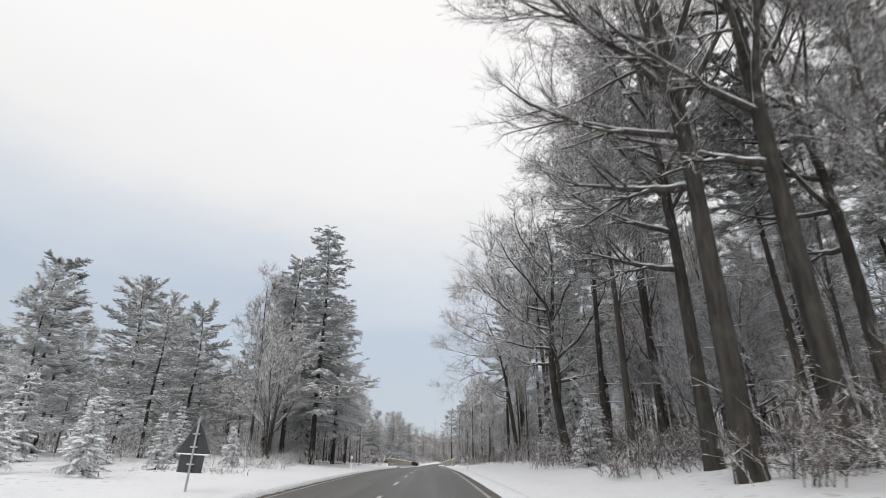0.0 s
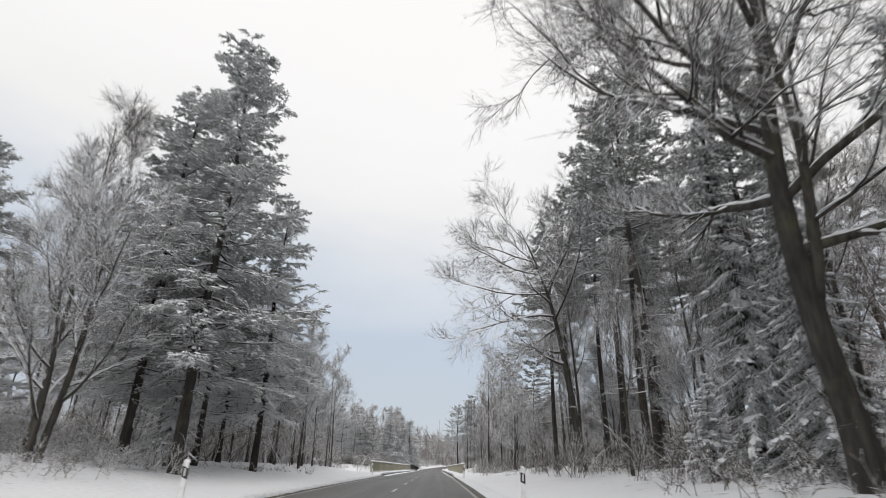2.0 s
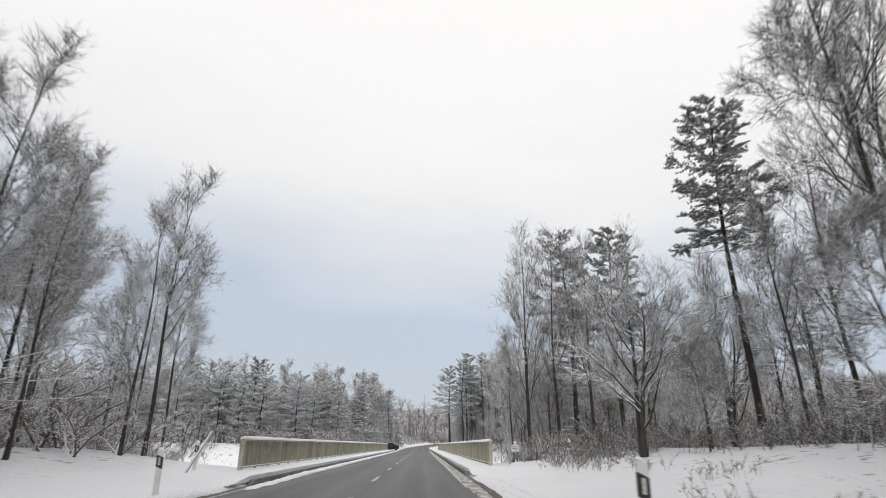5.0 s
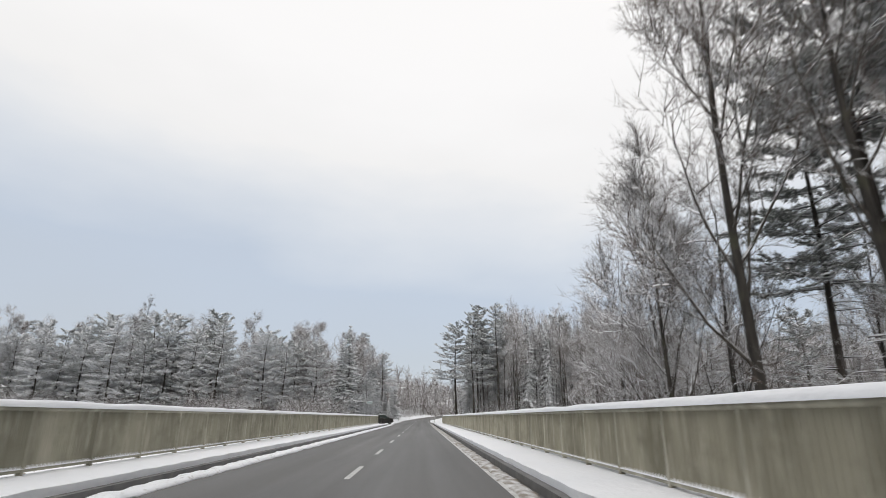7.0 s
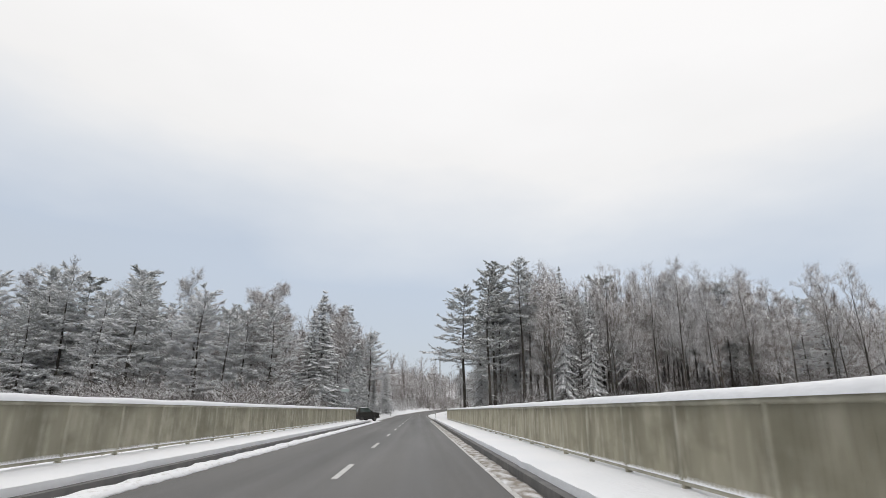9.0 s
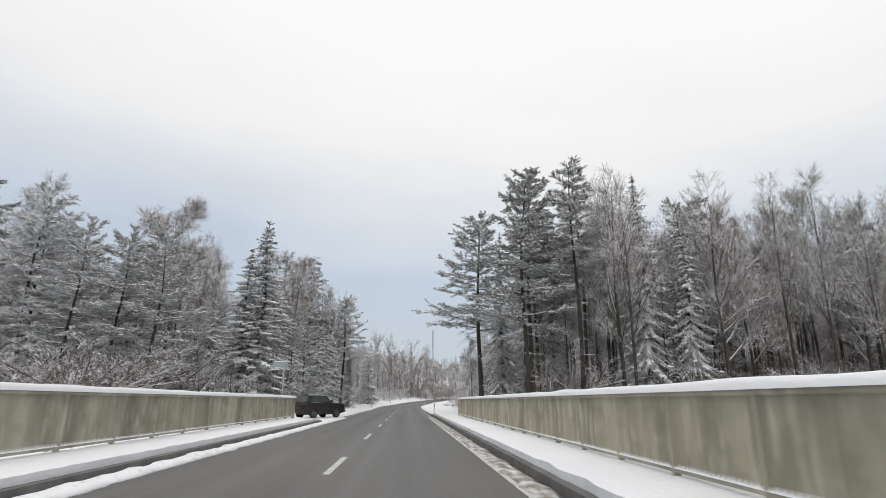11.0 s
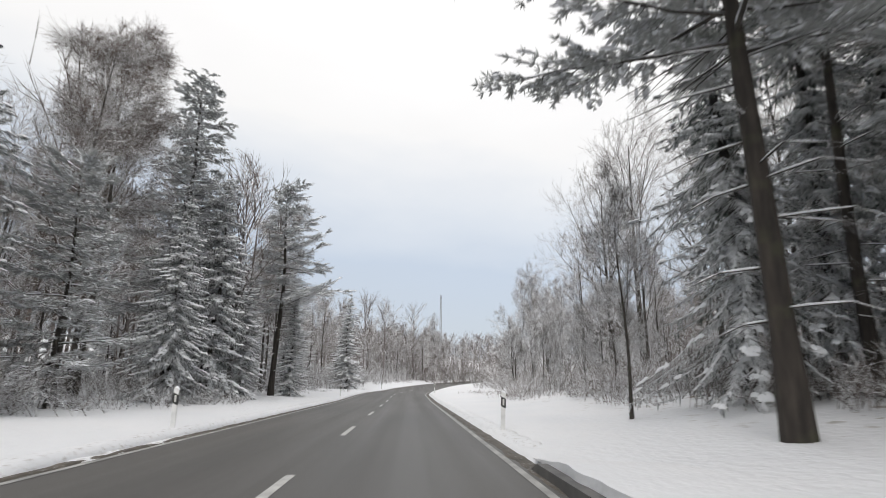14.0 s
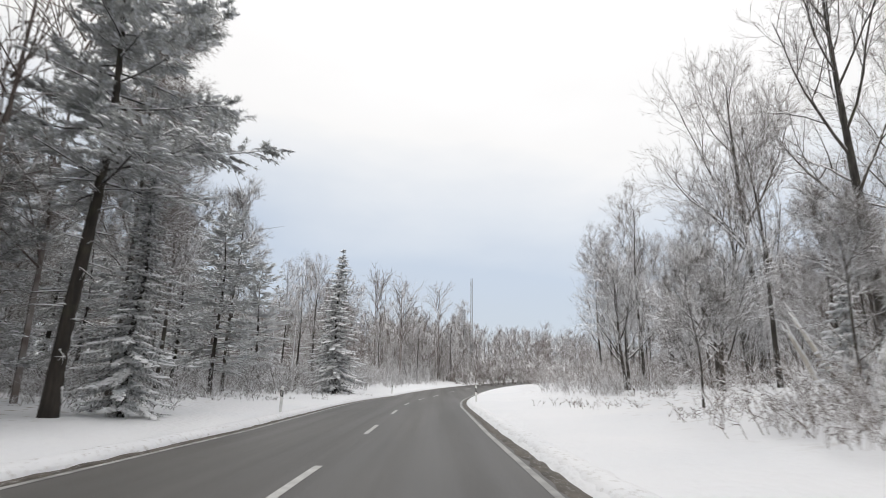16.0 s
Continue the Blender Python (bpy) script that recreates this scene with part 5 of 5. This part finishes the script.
# ---- roadside furniture ----
def delineator(u, y, lean=0.0):
    t = new("delineator_post")
    g = Geo()
    g.v = [Vector(c) for c in ((-0.06, -0.05, -0.25), (0.06, -0.05, -0.25), (0.03, 0.06, -0.25), (-0.03, 0.06, -0.25), (-0.06, -0.05, 1.0), (0.06, -0.05, 0.93), (0.03, 0.06, 0.95), (-0.03, 0.06, 0.99))]
    g.f = [(3, 2, 1, 0), (4, 5, 6, 7), (0, 1, 5, 4), (1, 2, 6, 5), (2, 3, 7, 6), (3, 0, 4, 7)]
    bevelled(g, "shaft", M_WHITE, 0.008, t)
    g = Geo()
    g.v = [Vector(c) for c in ((-0.064, -0.054, 0.62), (0.064, -0.054, 0.56), (0.034, 0.064, 0.57), (-0.034, 0.064, 0.61), (-0.064, -0.054, 0.86), (0.064, -0.054, 0.80), (0.034, 0.064, 0.81), (-0.034, 0.064, 0.85))]
    g.f = [(3, 2, 1, 0), (4, 5, 6, 7), (0, 1, 5, 4), (1, 2, 6, 5), (2, 3, 7, 6), (3, 0, 4, 7)]
    piece("black_band", g, M_BLACK, t, "slanting black band")
    g = Geo()
    g.box(-0.022, -0.062, 0.64, 0.022, -0.054, 0.80)
    bevelled(g, "reflector", M_REFLECT, 0.003, t, "pale reflector strip")
    g = Geo()
    g.pillow(Vector((-0.07, 0, 0.985)), Vector((0.14, 0, -0.05)), 0.05, 0.05)
    piece("snow_cap", g, M_SNOW, t, "cap of snow")
    tagged(t, "white plastic roadside marker post with slanting black band", "marker post", "roadside marker posts")
    p = place(u, y)
    t.matrix_basis = Matrix.Translation(p) @ Matrix.Rotation(lean, 4, "Y")
    return t


first_post = delineator(4.08, 37.5, 0.02)
for u, y, lean in ((-4.05, 36.0, 0.0), (4.0, 68.6, 0.03), (-4.02, 75.4, -0.03), (-6.6, 84.0, 0.0), (4.02, 198.0, 0.03), (-4.02, 197.6, 0.0), (4.3, 245.0, -0.02), (-4.2, 231.6, 0.0), (-4.2, 262.0, 0.02), (8.4, 88.7, 0.08)):
    c = copy_thing(first_post, Matrix.Translation(place(u, y)) @ Matrix.Rotation(lean, 4, "Y"))


def pole(parent, x, y, z0, z1, r=0.03, name="pole", mat=None):
    g = Geo()
    g.tube([Vector((x, y, z0)), Vector((x, y, (z0 + z1) / 2)), Vector((x, y, z1))], [r] * 3, 10, True)
    return piece(name, g, mat or M_GALV, parent, smooth=True)


def plate(parent, outline, thick, name, mat, label=""):
    """A flat plate in the x-z plane from its outline."""
    g = Geo()
    n = len(outline)
    g.v = [Vector((x, 0, z)) for x, z in outline] + [Vector((x, thick, z)) for x, z in outline]
    g.f = [tuple(range(n)), tuple(range(2 * n - 1, n - 1, -1))] + [(k, n + k, n + (k + 1) % n, (k + 1) % n) for k in range(n)]
    return piece(name, g, mat, parent, label)


def warning_sign():
    t = new("warning_sign")
    pole(t, 0.0, -0.03, -0.3, 1.95, 0.03)
    plate(t, ((-0.47, 1.02), (-0.45, 0.98), (0.45, 0.98), (0.47, 1.02), (0.03, 1.84), (-0.03, 1.84)), 0.004, "triangle_plate", M_SIGN_BACK, "dull grey back of a triangular plate")
    plate(t, ((-0.36, 0.48), (0.33, 0.48), (0.33, 0.94), (-0.36, 0.94)), 0.004, "lower_plate", M_SIGN_BACK, "dull grey back of a rectangular plate")
    for z in (1.15, 1.5, 0.7):
        g = Geo()
        g.box(-0.10, -0.065, z - 0.02, 0.10, -0.002, z + 0.02)
        bevelled(g, "clamp", M_GALV, 0.005, t)
    g = Geo()
    g.box(-0.46, -0.03, 0.945, 0.46, 0.035, 0.98)
    bevelled(g, "snow_ledge", M_SNOW, 0.012, t, "snow lying on the lower plate")
    tagged(t, "triangular warning sign seen from behind on a steel pole", "road sign")
    t.matrix_basis = Matrix.Translation(place(-5.15, 11.9)) @ Matrix.Rotation(0.05, 4, "Y")


warning_sign()


def direction_sign():
    t = new("direction_sign")
    pole(t, 0.0, 0.04, -0.3, 3.50, 0.04)
    plate(t, ((-0.62, 3.10), (0.22, 3.10), (0.22, 3.44), (-0.62, 3.44), (-0.74, 3.27)), 0.012, "arrow_plate", M_TEAL, "pale arrow-shaped plate")
    g = Geo()
    g.box(-0.62, -0.02, 3.44, 0.22, 0.035, 3.48)
    bevelled(g, "snow_ledge", M_SNOW, 0.012, t)
    tagged(t, "pale arrow-shaped direction sign on a tall steel pole", "road sign")
    t.matrix_basis = Matrix.Translation(place(-6.6, 179.0)) @ Matrix.Rotation(radians(8), 4, "Z")


direction_sign()


def bridge_sign():
    t = new("small_bridge_sign")
    g = Geo()
    g.box(-0.06, -0.04, -0.3, 0.06, 0.04, 1.25)
    bevelled(g, "post", M_GALV, 0.01, t)
    plate(t, ((0.10, 0.62), (0.50, 0.62), (0.50, 0.92), (0.40, 0.97), (0.30, 1.06), (0.20, 0.97), (0.10, 0.92)), 0.012, "sign_plate", M_WHITE, "white house-shaped plate")
    for k in range(3):
        g = Geo()
        g.box(0.17, -0.006, 0.69 + k * 0.075, 0.43 - 0.05 * (k % 2), -0.001, 0.715 + k * 0.075)
        piece("text_bar", g, M_SIGN_BACK, t)
    g = Geo()
    g.pillow(Vector((0.20, 0.0, 1.05)), Vector((0.2, 0, 0.0)), 0.05, 0.09)
    piece("snow_cap", g, M_SNOW, t)
    g = Geo()
    g.tube([Vector((0.5, 0.1, 1.2)), Vector((0.85, 0.05, -0.25))], [0.035, 0.035], 8, True)
    piece("brace", g, M_GALV, t, "slanting grey brace")
    g = Geo()
    g.box(-0.75, -0.02, 0.90, 0.0, 0.02, 0.95)
    bevelled(g, "cross_bar", M_GALV, 0.008, t)
    tagged(t, "small white house-shaped sign beside a grey steel post", "sign")
    t.matrix_basis = Matrix.Translation(place(6.2, 92.0))


bridge_sign()


def slope_rail(u, y, tilt):
    """The sloping end bar of the railing down the embankment."""
    t = new("sloping_handrail")
    g = Geo()
    g.tube([Vector((0, 0, -0.2)), Vector((0.55 * tilt, 0.6, 1.25))], [0.035, 0.035], 8, True)
    piece("bar", g, M_GALV, t, smooth=True)
    g = Geo()
    g.tube([Vector((0.0, 0, -0.12)), Vector((0.55 * tilt, 0.6, 1.33))], [0.03, 0.03], 6, True)
    piece("snow_cap", g, M_SNOW, t, "snow lying along the bar", True)
    tagged(t, "slanting steel handrail capped with snow", "handrail")
    t.matrix_basis = Matrix.Translation(place(u, y))


slope_rail(-6.2, 82.0, 1.0)
slope_rail(8.4, 93.5, -0.5)


def mast(x, y, top, base):
    t = new("radio_mast")
    for k in range(3):
        a = k * 2.094
        g = Geo()
        g.tube([Vector((x + 0.35 * math.cos(a), y + 0.35 * math.sin(a), base)), Vector((x + 0.2 * math.cos(a), y + 0.2 * math.sin(a), top))], [0.07, 0.05], 4)
        piece("leg", g, M_GALV, t)
    g = Geo()
    for k in range(int((top - base) / 1.2)):
        z = base + 1.2 * k
        for j in range(3):
            a, b = j * 2.094 + k, (j + 1) * 2.094 + k
            g.tube([Vector((x + 0.3 * math.cos(a), y + 0.3 * math.sin(a), z)), Vector((x + 0.3 * math.cos(b), y + 0.3 * math.sin(b), z + 1.2))], [0.03, 0.03], 3)
    tagged(piece("lattice", g, M_GALV, t), kind="stuff")
    tagged(t, "thin grey lattice radio mast above the woods", "mast")


mast(3.0, 520, 40.5, ground_z(3 - road_x(520), 520) - 0.5)
mast(9.5, 326, 24.5, ground_z(9.5 - road_x(326), 326) - 0.5)


def broken_trunks():
    r = random.Random(5)
    for u, y, h, lx, ly in ((12.3, 224.0, 2.3, -0.25, 0.1), (12.8, 223.4, 1.9, 0.5, 0.0), (13.3, 224.6, 2.8, -0.5, 0.2), (11.9, 223.0, 1.5, 0.2, -0.1)):
        t = new("broken_trunk")
        g = Geo()
        pts, rad = [Vector((0, 0, -0.3))], [0.10]
        d = Vector((lx, ly, 1)).normalized()
        for k in range(5):
            d = rot(d, 0.08, r)
            pts.append(pts[-1] + d * h / 5)
            rad.append(0.09 - 0.009 * k)
        g.tube(pts, rad, 8, True)
        for k in range(3):
            g.spike(pts[-1] + Vector((r.uniform(-0.06, 0.06), r.uniform(-0.06, 0.06), -0.05)), d * r.uniform(0.3, 0.6), 0.035, r)
        piece("stem", g, M_PALE, t, smooth=True)
        g = Geo()
        for k in range(5):
            g.pillow(pts[k] + Vector((0, 0, 0.1)), (pts[k + 1] - pts[k]) * 1.05, 0.085, 0.08)
        tagged(piece("snow", g, M_SNOW, t), kind="stuff")
        tagged(t, "pale broken trunk leaning in the brush", "trunk", "broken trunks")
        t.matrix_basis = Matrix.Translation(place(u, y))


broken_trunks()


# ---- the parked off-road car ----
def car_paint():
    m, n, l, b = material("dark_brown_car_paint", 0.35)
    a = noise_node(n, l, 1.4, 4)
    d = noise_node(n, l, 14.0, 5)
    c = ramp_node(n, l, a.outputs["Fac"], ((0.3, (0.014, 0.0135, 0.011)), (0.7, (0.025, 0.0235, 0.019))))
    dirt = ramp_node(n, l, d.outputs["Fac"], ((0.55, (0, 0, 0)), (0.8, (0.4, 0.4, 0.4))))
    l.new(mix_node(n, l, dirt.outputs[0], c.outputs[0], (0.05, 0.045, 0.039)), b.inputs["Base Color"])
    r = ramp_node(n, l, d.outputs["Fac"], ((0.4, (0.3, 0.3, 0.3)), (0.7, (0.6, 0.6, 0.6))))
    l.new(r.outputs[0], b.inputs["Roughness"])
    return m


M_CAR = car_paint()
M_TYRE = speckled("tyre_rubber", (0.012, 0.012, 0.012), (0.03, 0.029, 0.028), 12, 0.85, spots=(0.10, 0.095, 0.085))
M_RIM = speckled("grey_steel_rim", (0.05, 0.048, 0.045), (0.12, 0.115, 0.108), 8, 0.5, 0.4)
M_GLASS, gn, gl, gb = material("dark_window_glass", 0.06)
gb.inputs["Base Color"].default_value = (0.09, 0.115, 0.11, 1)
gb.inputs["Transmission Weight"].default_value = 0.35
gb.inputs["IOR"].default_value = 1.45
M_RED = speckled("red_lamp_lens", (0.03, 0.007, 0.006), (0.055, 0.010, 0.009), 10, 0.25)
M_ORANGE = speckled("amber_lamp_lens", (0.20, 0.06, 0.015), (0.28, 0.09, 0.02), 10, 0.3)
M_CHROME = speckled("dull_chrome", (0.45, 0.45, 0.45), (0.6, 0.6, 0.6), 8, 0.25, 0.9)


def side_panel(outline, holes, x0, x1, name, mat, parent, width=0.02):
    """A body from its side outline (y along the car, z up) between x0 and x1, bevelled."""
    me = bpy.data.meshes.new(name)
    bm = bmesh.new()
    vs = [bm.verts.new((x0, y, z)) for y, z in outline]
    f = bm.faces.new(vs)
    r = bmesh.ops.extrude_face_region(bm, geom=[f])
    bmesh.ops.translate(bm, verts=[v for v in r["geom"] if isinstance(v, bmesh.types.BMVert)], vec=(x1 - x0, 0, 0))
    bmesh.ops.recalc_face_normals(bm, faces=bm.faces[:])
    bmesh.ops.bevel(bm, geom=[e for e in bm.edges if e.calc_length() > 0.03], offset=width, segments=2, affect="EDGES", profile=0.6)
    bm.to_mesh(me)
    bm.free()
    me.materials.append(mat)
    ob = new(name, me)
    ob.parent = parent
    return ob


def arch(cy, r, n=8):
    """Points over a wheel opening, front to back, in the (y, z) plane."""
    return [(cy + r * math.cos(math.pi * k / n), 0.33 + r * math.sin(math.pi * k / n) * 0.98) for k in range(n + 1)]


def build_car():
    car = new("off_road_car")
    H = 0.80
    # lower body with wheel openings; the nose points along +y
    low = [(1.86, 0.40), (1.88, 0.62), (1.84, 0.98), (1.70, 1.03), (0.70, 1.08), (-1.74, 1.06), (-1.84, 0.92), (-1.86, 0.50), (-1.80, 0.40)]
    low += arch(-1.08, 0.40)[::-1] + arch(1.10, 0.40)[::-1]
    body = side_panel(low, (), -H, H, "body", M_CAR, car, 0.035)
    # cabin with sloping glass: rings narrowing upwards
    g = Geo()
    lower = [(0.66, 1.05), (-1.74, 1.05)]
    upper = [(0.16, 1.585), (-1.40, 1.60)]
    for (y, z), w in ((lower[0], 0.77), (lower[1], 0.77), (upper[1], 0.64), (upper[0], 0.64)):
        g.v += [Vector((-w, y, z)), Vector((w, y, z))]
    g.f = [(0, 1, 3, 2), (2, 3, 5, 4), (4, 5, 7, 6), (6, 7, 1, 0), (0, 2, 4, 6), (1, 7, 5, 3)]
    bevelled(g, "cabin", M_CAR, 0.05, car)
    # windows, set a little proud of the cabin
    def window(ys, s, name="side_window"):
        g = Geo()
        for (y, z) in ys:
            w = 0.77 - (z - 1.05) / 0.55 * 0.13 + 0.006
            g.v.append(Vector((s * w, y, z)))
        g.f = [tuple(range(len(ys)))]
        return piece(name, g, M_GLASS, car, "dark reflecting window")

    for s in (-1, 1):
        door_w = window([(0.48, 1.12), (0.12, 1.52), (-0.42, 1.53), (-0.46, 1.12)], s)
        rear_w = window([(-0.56, 1.12), (-0.53, 1.53), (-1.22, 1.535), (-1.42, 1.14)], s)
        g = Geo()
        g.box(s * 0.775, -1.44, 1.088, s * 0.79, -0.54, 1.106)
        piece("window_trim", g, M_CHROME, rear_w, "bright trim strip")
        g = Geo()
        g.box(s * 0.80, -0.50, 0.985, s * 0.835, -0.32, 1.02)
        bevelled(g, "door_handle", M_CHROME, 0.006, car, "bright door handle")
        g = Geo()
        g.box(s * 0.800, -0.53, 0.45, s * 0.8045, -0.515, 1.05)
        piece("door_gap", g, M_BLACK, car)
        g = Geo()
        g.box(s * 0.800, 0.60, 0.60, s * 0.8045, 0.615, 1.05)
        piece("door_gap", g, M_BLACK, car)
        g = Geo()
        g.box(s * 0.79, -0.95, 0.66, s * 0.815, 0.70, 0.70)
        bevelled(g, "side_moulding", M_BLACK, 0.006, car)
        g = Geo()
        g.box(s * 0.78, 0.42, 1.14, s * 1.0, 0.50, 1.27)
        bevelled(g, "wing_mirror", M_BLACK, 0.02, car)
        g = Geo()
        g.box(s * 0.60, 1.70, 0.90, s * 0.78, 1.88, 0.96)
        bevelled(g, "indicator", M_ORANGE, 0.01, car, "small amber indicator lamp")
        g = Geo()
        g.tube([Vector((s * 0.56, 1.80, 0.80)), Vector((s * 0.56, 1.90, 0.80))], [0.10, 0.095], 16, True)
        piece("headlight", g, M_REFLECT, car, "round headlight", True)
        g = Geo()
        g.box(s * 0.52, -1.885, 0.62, s * 0.76, -1.84, 0.76)
        bevelled(g, "tail_lamp", M_RED, 0.01, car, "red tail lamp")
        # roof rail
        g = Geo()
        g.tube([Vector((s * 0.55, 0.05, 1.62)), Vector((s * 0.55, 0.0, 1.665)), Vector((s * 0.55, -1.3, 1.675)), Vector((s * 0.55, -1.36, 1.62))], [0.018] * 4, 6)
        piece("roof_rail", g, M_BLACK, car, smooth=True)
    g = Geo()
    g.v = [Vector((-0.60, 0.40, 1.345)), Vector((0.60, 0.40, 1.345)), Vector((0.58, 0.185, 1.57)), Vector((-0.58, 0.185, 1.57)), Vector((-0.69, 0.645, 1.085)), Vector((0.69, 0.645, 1.085))]
    for v in g.v:
        v.y += 0.012
    g.f = [(4, 5, 1, 0), (0, 1, 2, 3)]
    piece("windscreen", g, M_GLASS, car, "dark windscreen with frost")
    g = Geo()
    g.v = [Vector((-0.62, -1.735, 1.12)), Vector((0.62, -1.735, 1.12)), Vector((0.54, -1.46, 1.54)), Vector((-0.54, -1.46, 1.54))]
    g.f = [(0, 3, 2, 1)]
    piece("rear_window", g, M_GLASS, car, "frosted rear window")
    for y0, y1, z in ((1.84, 1.98, 0.50), (-1.98, -1.84, 0.48)):
        g = Geo()
        g.box(-0.80, y0, z - 0.07, 0.80, y1, z + 0.07)
        bevelled(g, "bumper", M_BLACK, 0.03, car, "dark bumper bar")
    g = Geo()
    g.box(-0.22, -1.905, 0.66, 0.22, -1.86, 0.77)
    plate_ob = bevelled(g, "number_plate", M_RIM, 0.005, car)
    g = Geo()
    g.box(-0.17, -1.910, 0.69, 0.17, -1.906, 0.735)
    piece("text_bar", g, M_SIGN_BACK, plate_ob)
    g = Geo()
    g.box(-0.42, 1.86, 0.72, 0.42, 1.895, 0.90)
    bevelled(g, "grille", M_BLACK, 0.01, car)
    g = Geo()
    g.box(-0.55, -1.6, 0.26, 0.55, 1.6, 0.45)
    bevelled(g, "underbody", M_BLACK, 0.03, car)
    g = Geo()
    for y in axis(((-1.36, 0.17), (0.1, 1))):
        for k in range(5):
            x = -0.58 + 1.16 * k / 4
            g.v.append(Vector((x, y, 1.595 + 0.045 * (1 - (2 * k / 4 - 1) ** 4) + 0.012 * noise.noise((x * 5, y * 5, 1)))))
    n = len(g.v) // 5
    g.f = [(j * 5 + k, j * 5 + k + 1, j * 5 + k + 6, j * 5 + k + 5) for j in range(n - 1) for k in range(4)]
    piece("roof_snow", g, M_SNOW, car, "thin snow on the roof", True)
    # wheels
    g = Geo()
    n = 28
    prof = ((0.0, 0.20), (0.0, 0.26), (0.02, 0.325), (0.05, 0.345), (0.14, 0.345), (0.17, 0.325), (0.19, 0.26), (0.19, 0.20))
    for k in range(n):
        a = 6.2832 * k / n
        for j, (x, r) in enumerate(prof):
            rr = r * (1.0 + (0.012 if (k % 2 and 2 <= j <= 5) else 0))
            g.v.append(Vector((x, rr * math.cos(a), rr * math.sin(a))))
    m = len(prof)
    g.f = [(k * m + j, k * m + j + 1, ((k + 1) % n) * m + j + 1, ((k + 1) % n) * m + j) for k in range(n) for j in range(m - 1)]
    tyre_me = g.mesh("tyre", M_TYRE, True)
    g = Geo()
    prof = ((0.185, 0.205), (0.16, 0.19), (0.13, 0.15), (0.15, 0.11), (0.18, 0.07), (0.185, 0.0))
    for k in range(n):
        a = 6.2832 * k / n
        for x, r in prof:
            g.v.append(Vector((x, max(r, 0.001) * math.cos(a), max(r, 0.001) * math.sin(a))))
    m = len(prof)
    g.f = [(k * m + j, k * m + j + 1, ((k + 1) % n) * m + j + 1, ((k + 1) % n) * m + j) for k in range(n) for j in range(m - 1)]
    rim_me = g.mesh("rim", M_RIM, True)
    for s in (-1, 1):
        for y in (-1.08, 1.10):
            w = new("wheel")
            w.parent = car
            w.matrix_basis = Matrix.Translation((s * 0.62, y, 0.345)) @ (Matrix.Rotation(math.pi, 4, "Z") if s < 0 else Matrix.Identity(4))
            for nme, me in (("tyre", tyre_me), ("rim", rim_me)):
                o = new(nme, me)
                o.parent = w
    tagged(car, "dark brown two-door off-road car with snow on its roof", "car")
    car.matrix_basis = Matrix.Translation((-5.1, 184.47, 0.0)) @ Matrix.Rotation(radians(-39.3), 4, "Z")
    return car


build_car()
